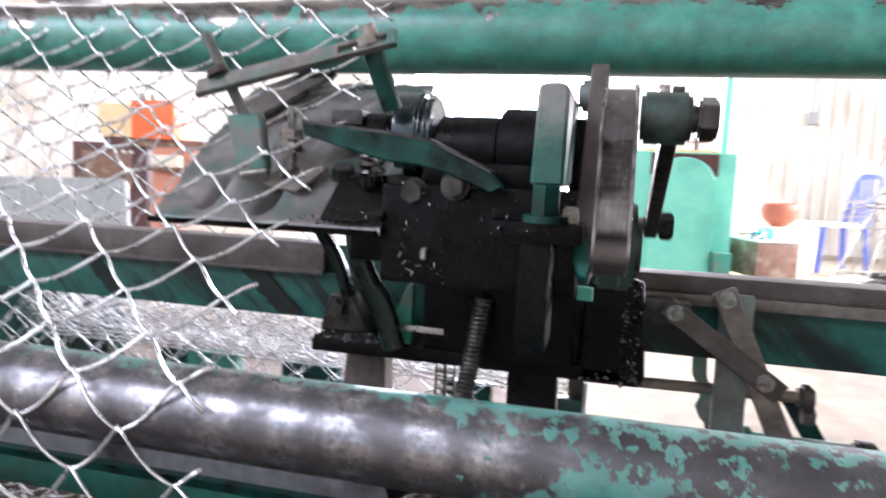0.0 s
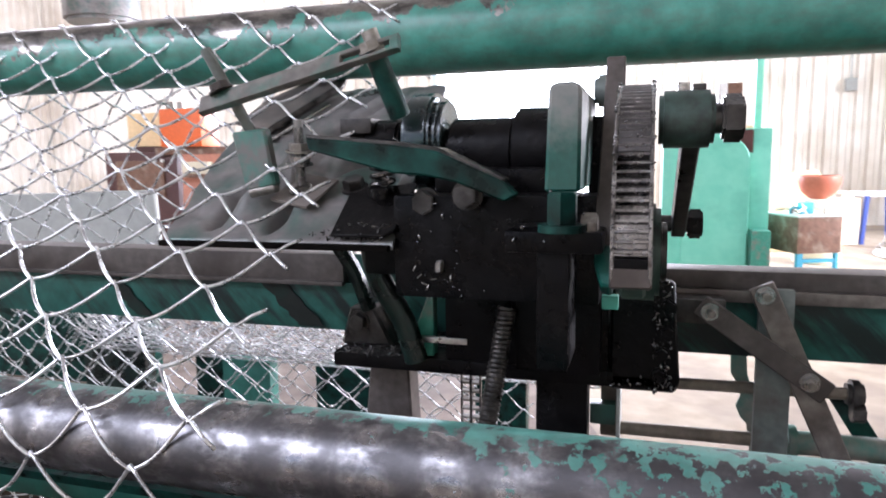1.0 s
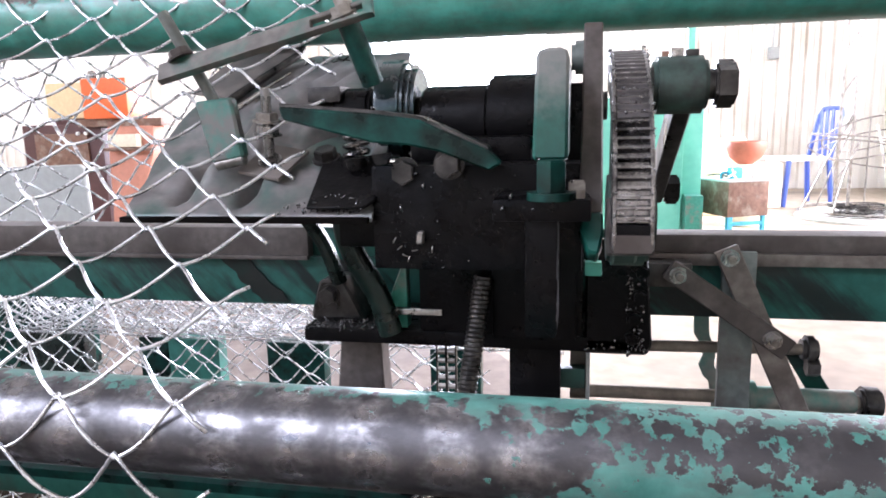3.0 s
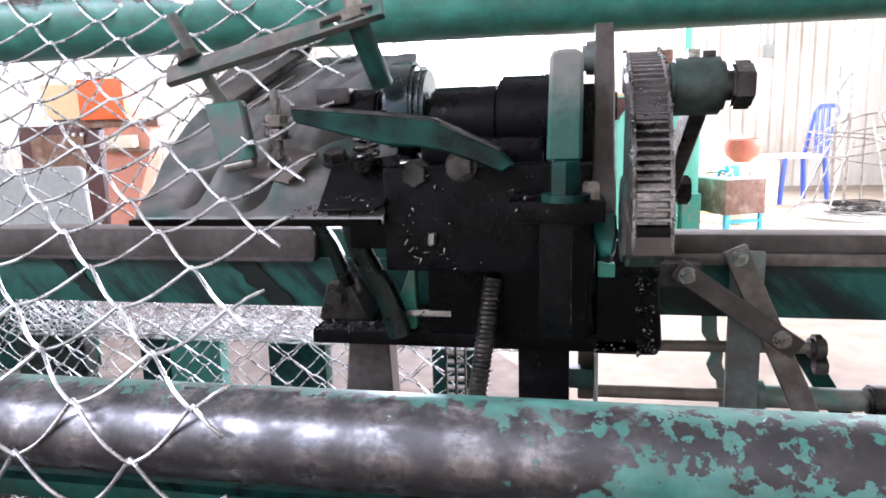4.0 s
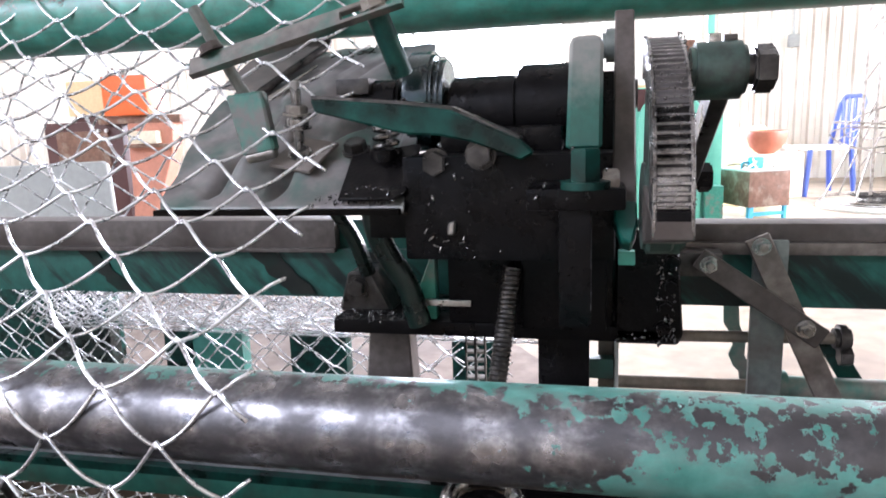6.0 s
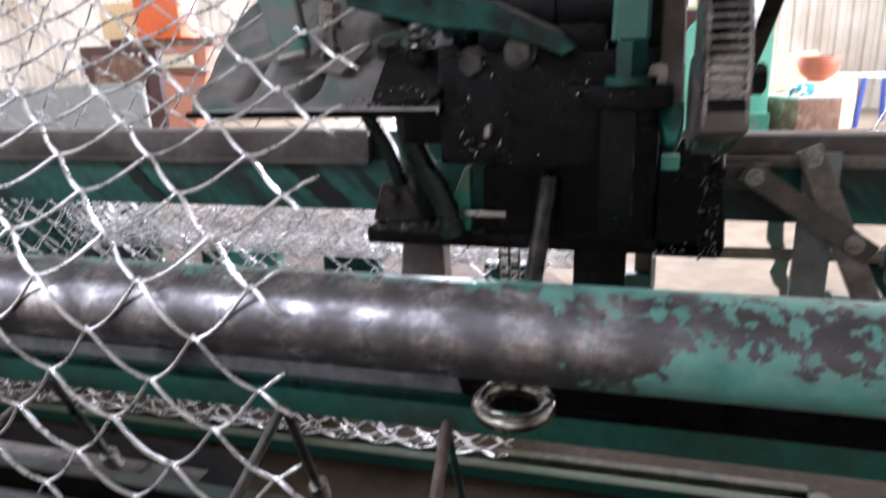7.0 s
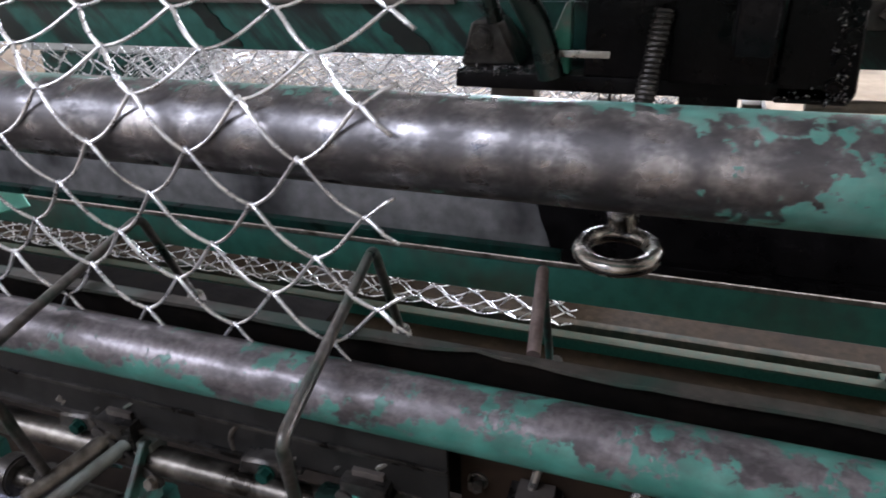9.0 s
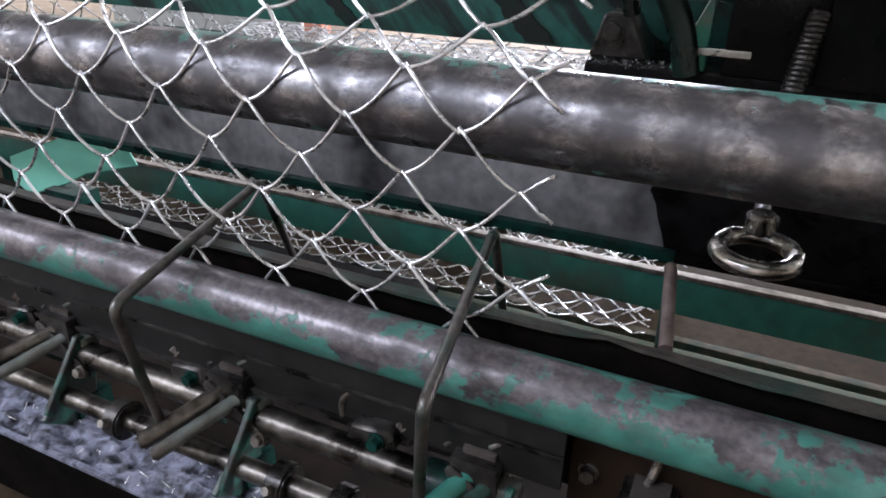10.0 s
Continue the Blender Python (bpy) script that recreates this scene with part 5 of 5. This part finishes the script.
        part("bolt", hexnut((x + 0.006, y - 0.016, z), (0, -1, 0), 0.010, 0.008), M_GREENDARK, c)
    for x in (-0.56, -0.375, -0.315):
        c = thing("shaft_collar", "dark round set collar on the shaft", "collar", "collars on the shafts")
        part("ring", rod((x - 0.009, 0.418, 0.292), (x + 0.009, 0.418, 0.292), 0.019, 24, 0.002), M_DARKSTEEL, c)
        part("set_screw", rod((x, 0.418 - 0.017, 0.300), (x, 0.418 - 0.024, 0.304), 0.004, 6), M_STEEL, c)
    tray = thing("scrap_tray", "tray full of blue grey wire scale and scrap", "tray")
    part("pan", join(box(-1.6, -0.37, 0.384, 0.452, 0.225, 0.232, 0.001), box(-1.6, -0.37, 0.450, 0.454, 0.225, 0.25, 0.001)), M_SHADEBLACK, tray)
    part("front_wall", box(-1.6, -0.37, 0.3795, 0.3825, 0.17, 0.2515, 0.0005), M_SHADEBLACK, tray, "black front wall")
    part("rim", box(-1.6, -0.37, 0.3785, 0.3845, 0.2515, 0.2555, 0.0012), M_TRAY, tray, "dusty grey rim")
    part("scale", lumpy(-1.59, -0.38, 0.3845, 0.450, 0.249, 0.008), M_TRAY, tray, "blue grey scale and scrap")
    for x in (-1.4, -0.45):
        part("leg", box(x - 0.015, x + 0.015, 0.38, 0.42, 0, 0.225, 0.001), M_DARKSTEEL, tray)
    rnd = random.Random(21)
    bits = None
    for _ in range(55):
        x, y = rnd.uniform(-1.0, -0.39), rnd.uniform(0.387, 0.446)
        a, L = rnd.uniform(0, math.pi), rnd.uniform(0.002, 0.007)
        d = Vector((math.cos(a) * L, math.sin(a) * L, rnd.uniform(-0.002, 0.002)))
        c = Vector((x, y, 0.2545))
        piece = rod(c - d, c + d, 0.0006, 5)
        bits = piece if bits is None else join(bits, piece)
    tagged(part("wire_clipping", bits, M_WIRE, tray, "bright wire clippings", 180), kind="stuff")
    plate = thing("mint_plate", "mint green sheet plate with a torn edge", "plate")
    part("sheet", mint_sheet(), M_MINT, plate)
    part("bracket", box(-0.96, -0.90, 0.66, 0.70, 0.345, 0.37, 0.001), M_GREENDARK, plate)


def mint_sheet():
    bm = slab([(-0.15, 0.0), (-0.11, -0.035), (-0.06, -0.05), (-0.01, -0.02), (0.01, 0.0), (0.09, 0.03), (0.06, 0.05), (0.02, 0.045), (-0.01, 0.06), (-0.07, 0.055)], "z", 0, 0.003, 0.0005)
    bm.transform(pose(-0.93, 0.70, 0.385, 38, 0, 0))
    return bm


def lumpy(x0, x1, y0, y1, z, h, nx=180, ny=26):
    bm = bmesh.new()
    g = []
    for i in range(nx + 1):
        x = x0 + (x1 - x0) * i / nx
        g.append([])
        for j in range(ny + 1):
            y = y0 + (y1 - y0) * j / ny
            g[-1].append(bm.verts.new((x, y, z + h * noise.noise((x * 55, y * 55, 0)) + h * 0.6 * noise.noise((x * 140, y * 140, 3)))))
    for i in range(nx):
        for j in range(ny):
            bm.faces.new((g[i][j], g[i + 1][j], g[i + 1][j + 1], g[i][j + 1]))
    return bm


# ---- things in the workshop ----
def workshop():
    m = thing("mint_machine", "mint green machine cabinet with an arched cover", "machine")
    part("cabinet", box(0.155, 0.69, 4.0, 4.5, 0.0, 0.925, 0.006), M_MINT, m)
    arch = [(0.257, 0.12), (0.586, 0.12), (0.586, 0.76)] + [(0.4215 + math.cos(a) * 0.1645, 0.76 + math.sin(a) * 0.14) for a in (i * math.pi / 16 for i in range(17))] + [(0.257, 0.76)]
    part("arched_cover", slab(arch, "y", 3.965, 4.0, 0.004), M_MINT, m, "arched mint cover plate")
    part("cover_gap", box(0.25, 0.60, 3.992, 4.0, 0.80, 0.918, 0.001), M_MAROON, m)
    part("side_box", box(0.60, 0.69, 3.9, 4.0, 0.0, 0.40, 0.004), M_GREENLIGHT, m)
    t = thing("instrument_box", "small two tone instrument box on the cabinet", "box")
    part("case", box(0.43, 0.545, 4.06, 4.2, 0.985, 1.165, 0.004), M_CABINET, t)
    part("face", box(0.425, 0.47, 4.05, 4.06, 0.985, 1.165, 0.002), M_WHITE, t)
    part("stem", box(0.47, 0.50, 4.1, 4.15, 0.925, 0.985, 0.002), M_STEEL, t)
    t = thing("tool_tray", "wooden tray with a white cup on the cabinet", "tray")
    part("board", box(0.20, 0.60, 4.02, 4.3, 0.925, 0.94, 0.002), M_YELLOW, t)
    part("cup", rod((0.26, 4.08, 0.94), (0.26, 4.08, 0.99), 0.03, 20, 0.002), M_WHITE, t)

    w = thing("welder_box", "rusty brown welding box on a cyan stand", "welder")
    part("case", box(-0.15, 0.15, -0.19, 0.19, 0.27, 0.46, 0.004), M_CABINET, w)
    part("lid", box(-0.155, 0.155, -0.195, 0.195, 0.46, 0.468, 0.002), M_PALE, w, "pale dusty lid")
    for x in (-0.13, 0.13):
        for y in (-0.17, 0.17):
            part("leg", box(x - 0.012, x + 0.012, y - 0.012, y + 0.012, 0, 0.27, 0.001), M_CYAN, w)
    part("crossbar", box(-0.13, 0.13, -0.18, -0.16, 0.22, 0.24, 0.001), M_CYAN, w)
    for i in range(5):
        part("label_bar", box(0.151, 0.153, -0.12 + i * 0.035, -0.10 + i * 0.035, 0.33 + (i % 3) * 0.03, 0.35 + (i % 3) * 0.03, 0), M_WHITE, w)
    part("handle", tube(arc_path([(-0.08, 0, 0.468), (-0.08, 0, 0.50), (0.04, 0, 0.50), (0.04, 0, 0.468)], 0.02), 0.007, 8), M_CYAN, w)
    rnd = random.Random(4)
    for _ in range(9):
        x, y, a = rnd.uniform(-0.1, 0.1), rnd.uniform(-0.13, 0.13), rnd.uniform(0, math.pi)
        d = Vector((math.cos(a), math.sin(a), 0)) * rnd.uniform(0.04, 0.11)
        p = Vector((x, y, 0.476 + rnd.uniform(0, 0.02)))
        part("loose_rod", tube([p - d, p + Vector((0, 0, rnd.uniform(0.0, 0.03))), p + d + Vector((0, 0, rnd.uniform(0, 0.05)))], 0.006, 6), rnd.choice((M_CREAM, M_DUSTYROD, M_STEEL)), w)
    part("clamp", box(-0.03, 0.05, -0.05, 0.01, 0.468, 0.53, 0.008), M_CYAN, w, "teal earth clamp")
    w.matrix_basis = pose(0.885, 4.2, 0, 0, 0, 24) @ Matrix.Diagonal((0.83, 0.83, 1, 1))

    b = thing("red_bowl", "round red plastic bowl on a drum", "bowl")
    prof = [(0.0, 0.0), (0.055, 0.0), (0.115, 0.05), (0.142, 0.12), (0.138, 0.165), (0.13, 0.17), (0.132, 0.12), (0.105, 0.06), (0.0, 0.012)]
    part("bowl", lathe(prof, 28), M_REDPOT, b)
    b.location = (1.27, 5.6, 0.46)
    d = thing("drum", "cream plastic drum on the floor", "drum")
    part("shell", lathe([(0, 0), (0.15, 0), (0.16, 0.02), (0.16, 0.44), (0.15, 0.46), (0, 0.46)], 28), M_CREAM, d)
    d.location = (1.27, 5.6, 0)
    d = thing("tan_board", "tan board leaning behind the red bowl", "board")
    part("panel", slab([(1.05, 0.0), (1.40, 0.0), (1.40, 0.60), (1.36, 0.66), (1.08, 0.63)], "y", 6.1, 6.13, 0.006), M_YELLOW, d)
    part("batten", box(1.06, 1.39, 6.13, 6.16, 0.1, 0.16, 0.004), M_CREAM, d)
    d = thing("jerrycan", "cream plastic jerrycan on the floor", "can")
    part("body", box(-0.11, 0.11, -0.08, 0.08, 0, 0.40, 0.02), M_CREAM, d)
    part("spout", rod((0.05, 0, 0.40), (0.05, 0, 0.44), 0.03, 16, 0.004), M_WHITE, d)
    part("grip", tube(arc_path([(-0.09, 0, 0.395), (-0.09, 0, 0.45), (0.0, 0, 0.45), (0.0, 0, 0.395)], 0.02), 0.012, 8), M_CREAM, d)
    d.matrix_basis = pose(1.70, 6.7, 0, 0, 0, 15)
    t = thing("switch_box", "small grey switch box fixed to the far wall", "box")
    part("case", box(2.075, 2.175, 8.36, 8.45, 1.43, 1.56, 0.004), M_GREYPANEL, t)
    part("conduit", rod((2.125, 8.42, 1.56), (2.125, 8.42, 2.6), 0.012, 8), M_PALE, t)
    chair()
    reel()
    # far left group
    o = thing("orange_box", "bright orange control box on a bracket", "box")
    part("case", box(-3.06, -2.74, 4.0, 4.2, 0.89, 1.14, 0.01), M_ORANGE, o)
    part("bracket", box(-3.15, -2.55, 4.05, 4.2, 0.84, 0.888, 0.003), M_CABINET, o)
    part("column", slab([(-2.93, 0.84), (-2.60, 0.84), (-2.62, 0.66), (-2.80, 0.2), (-2.81, 0.0), (-2.98, 0.0), (-2.95, 0.3)], "y", 4.04, 4.16, 0.004), M_TERRACOTTA, o, "faded orange brown column")
    part("cream_case", box(-2.89, -2.69, 3.98, 4.04, 0.71, 0.79, 0.004), M_CREAM, o, "cream switch case")
    part("shelf", box(-2.92, -2.57, 3.97, 4.04, 0.685, 0.705, 0.003), M_CABINET, o)
    part("knob_row", rod((-3.0, 4.05, 1.14), (-3.0, 4.05, 1.19), 0.03, 14, 0.004), M_STEEL, o)
    part("knob_row", rod((-2.92, 4.05, 1.14), (-2.92, 4.05, 1.185), 0.025, 14, 0.004), M_STEEL, o)
    y = thing("yellow_board", "pale yellow box beside the orange control box", "box")
    part("case", box(-3.45, -3.12, 4.15, 4.3, 0.90, 1.13, 0.006), M_YELLOW, y)
    part("foot", box(-3.42, -3.15, 4.17, 4.28, 0.86, 0.90, 0.002), M_MAROON, y)
    d = thing("maroon_cabinet", "dark maroon machine cabinet", "cabinet")
    part("case", box(-3.62, -3.02, 4.1, 4.5, 0.0, 0.86, 0.01), M_MAROON, d)
    part("panel", box(-3.52, -3.12, 4.085, 4.1, 0.55, 0.8, 0.004), M_CABINET, d)
    part("lamp", rod((-3.18, 4.07, 0.8), (-3.18, 4.085, 0.8), 0.012, 12), M_WHITE, d)
    part("lamp", rod((-3.12, 4.07, 0.8), (-3.12, 4.085, 0.8), 0.012, 12), M_WHITE, d)
    g = thing("grey_panel", "plain grey sheet panel leaning by the beam", "panel")
    part("sheet", slab([(-2.4, 0.34), (-1.515, 0.34), (-1.53, 0.69), (-1.548, 0.703), (-2.4, 0.68)], "y", 2.05, 2.07, 0.004), M_GREYPANEL, g)
    part("foot", box(-2.3, -1.6, 2.04, 2.12, 0.0, 0.34, 0.003), M_GREENDARK, g)
    v = thing("hanging_duct", "round dark duct hanging below the roof", "duct")
    part("drum", rod((-4.36, 5.0, 1.95), (-4.36, 5.0, 3.6), 0.30, 36, 0.03), M_RUBBER, v)
    part("hanger", rod((-4.36, 5.0, 3.6), (-4.36, 5.0, 4.3), 0.03, 12), M_STEEL, v)


def lathe(prof, n):
    bm = bmesh.new()
    rings = [[bm.verts.new((r * math.cos(2 * math.pi * k / n), r * math.sin(2 * math.pi * k / n), z)) for k in range(n)] for r, z in prof if r > 0]
    for a, b in zip(rings, rings[1:]):
        for k in range(n):
            bm.faces.new((a[k], a[(k + 1) % n], b[(k + 1) % n], b[k]))
    bm.faces.new(rings[0])
    bm.faces.new(list(reversed(rings[-1])))
    return bm


def chair():
    c = thing("plastic_chair", "blue plastic chair with a white seat", "chair")
    part("seat", box(-0.2, 0.2, -0.2, 0.2, 0.41, 0.44, 0.012), M_WHITE, c, "white seat")
    for x in (-0.18, 0.18):
        part("leg", rod((x * 1.12, -0.22, 0), (x, -0.18, 0.42), 0.022, 12), M_BLUE, c)
        part("leg", rod((x * 1.12, 0.22, 0), (x, 0.18, 0.42), 0.022, 12), M_BLUE, c)
        part("back_post", rod((x, 0.19, 0.42), (x, 0.27, 0.82), 0.02, 12), M_BLUE, c)
    part("top_rail", tube(arc_path([(-0.18, 0.27, 0.80), (-0.14, 0.285, 0.87), (0.14, 0.285, 0.87), (0.18, 0.27, 0.80)], 0.06), 0.02, 10), M_BLUE, c)
    for x in (-0.09, 0.0, 0.09):
        part("back_slat", box(x - 0.02, x + 0.02, 0.235, 0.25, 0.44, 0.86, 0.006), M_BLUE, c)
    c.matrix_basis = pose(2.03, 6.95, 0, 0, 0, -78)


def reel():
    r = thing("wire_reel", "wire pay-off reel with loose tangled wire hoops", "reel")
    rnd = random.Random(12)
    for z, rad in ((0.62, 0.40), (0.58, 0.36), (0.66, 0.33), (0.5, 0.42), (0.05, 0.46), (0.07, 0.44)):
        tilt = Matrix.Rotation(radians(rnd.uniform(-26, 26) if z > 0.1 else 0), 3, "X") @ Matrix.Rotation(radians(rnd.uniform(-22, 22) if z > 0.1 else 0), 3, "Y")
        pts = [tilt @ Vector((math.cos(a) * rad, math.sin(a) * rad, 0)) + Vector((0, 0, z)) for a in (i * 2 * math.pi / 48 for i in range(48))]
        part("hoop", tube(pts, 0.006, 6, True), M_STEEL, r)
    for k in range(7):
        a = k * 2 * math.pi / 7 + 0.3
        top = rnd.uniform(0.55, 0.95)
        part("spoke", tube(arc_path([(math.cos(a) * 0.44, math.sin(a) * 0.44, 0.05), (math.cos(a) * 0.30, math.sin(a) * 0.30, 0.4), (math.cos(a) * 0.12, math.sin(a) * 0.12, top)], 0.2), 0.007, 6), M_STEEL, r)
    coil = [(math.cos(i * 0.35) * (0.2 + 0.05 * math.sin(i)), math.sin(i * 0.35) * (0.2 + 0.05 * math.sin(i)), 0.01 + i * 0.0006) for i in range(160)]
    part("wire_coil", tube(coil, 0.005, 5), M_DARKSTEEL, r)
    part("base_disc", rod((0, 0, 0), (0, 0, 0.02), 0.48, 40, 0.004), M_PALE, r)
    r.location = (2.25, 6.0, 0)


PHASE = 0.0256
structure()
frame_parts()
fence()
HEAD = head()
GEAR, ROD = moving_parts(HEAD)
linkage()
lower_works()
workshop()


# ---- what moves ----
def swing(t):
    """The sector's rock back, in degrees: one swing after each index of the mesh."""
    for t0, t1 in ((-0.06, 0.96), (4.52, 5.55), (8.97, 9.97)):
        if t0 < t < t1:
            return 97 * math.sin(math.pi * (t - t0) / (t1 - t0)) ** 1.9
    return 0.0


def motions():
    times = [i * 0.1 for i in range(0, 12)] + [2.0, 4.3] + [4.4 + i * 0.1 for i in range(12)] + [6.5, 8.8] + [8.9 + i * 0.1 for i in range(12)]
    gear_rows, rod_rows = [], []
    for t in times:
        a = swing(t)
        gear_rows.append((t, pose(0, HUB[0], HUB[1], -a, 0, 0)))
        w = radians(-a)
        py = HUB[0] + PIN[0] * math.cos(w) - PIN[1] * math.sin(w)
        pz = HUB[1] + PIN[0] * math.sin(w) + PIN[1] * math.cos(w)
        lean = 62 - 36 * a / 97
        rod_rows.append((t, pose(0, py, pz, lean, 0, 0)))
    walk(GEAR, gear_rows)
    walk(ROD, rod_rows)
    for ob, s in SPIRALS:
        rows = [(0.0, row_pose(s)), (4.12, row_pose(s))]
        for n, (t0, t1) in enumerate(((4.12, 4.36), (8.54, 8.78))):
            for f in (0.5, 1.0):
                rows.append((t0 + (t1 - t0) * f, row_pose(s + 2 * ROW * (n + f))))
            if n == 0:
                rows.append((8.54, row_pose(s + 2 * ROW)))
        rows.append((10.0, row_pose(s + 4 * ROW)))
        walk(ob, rows)


motions()
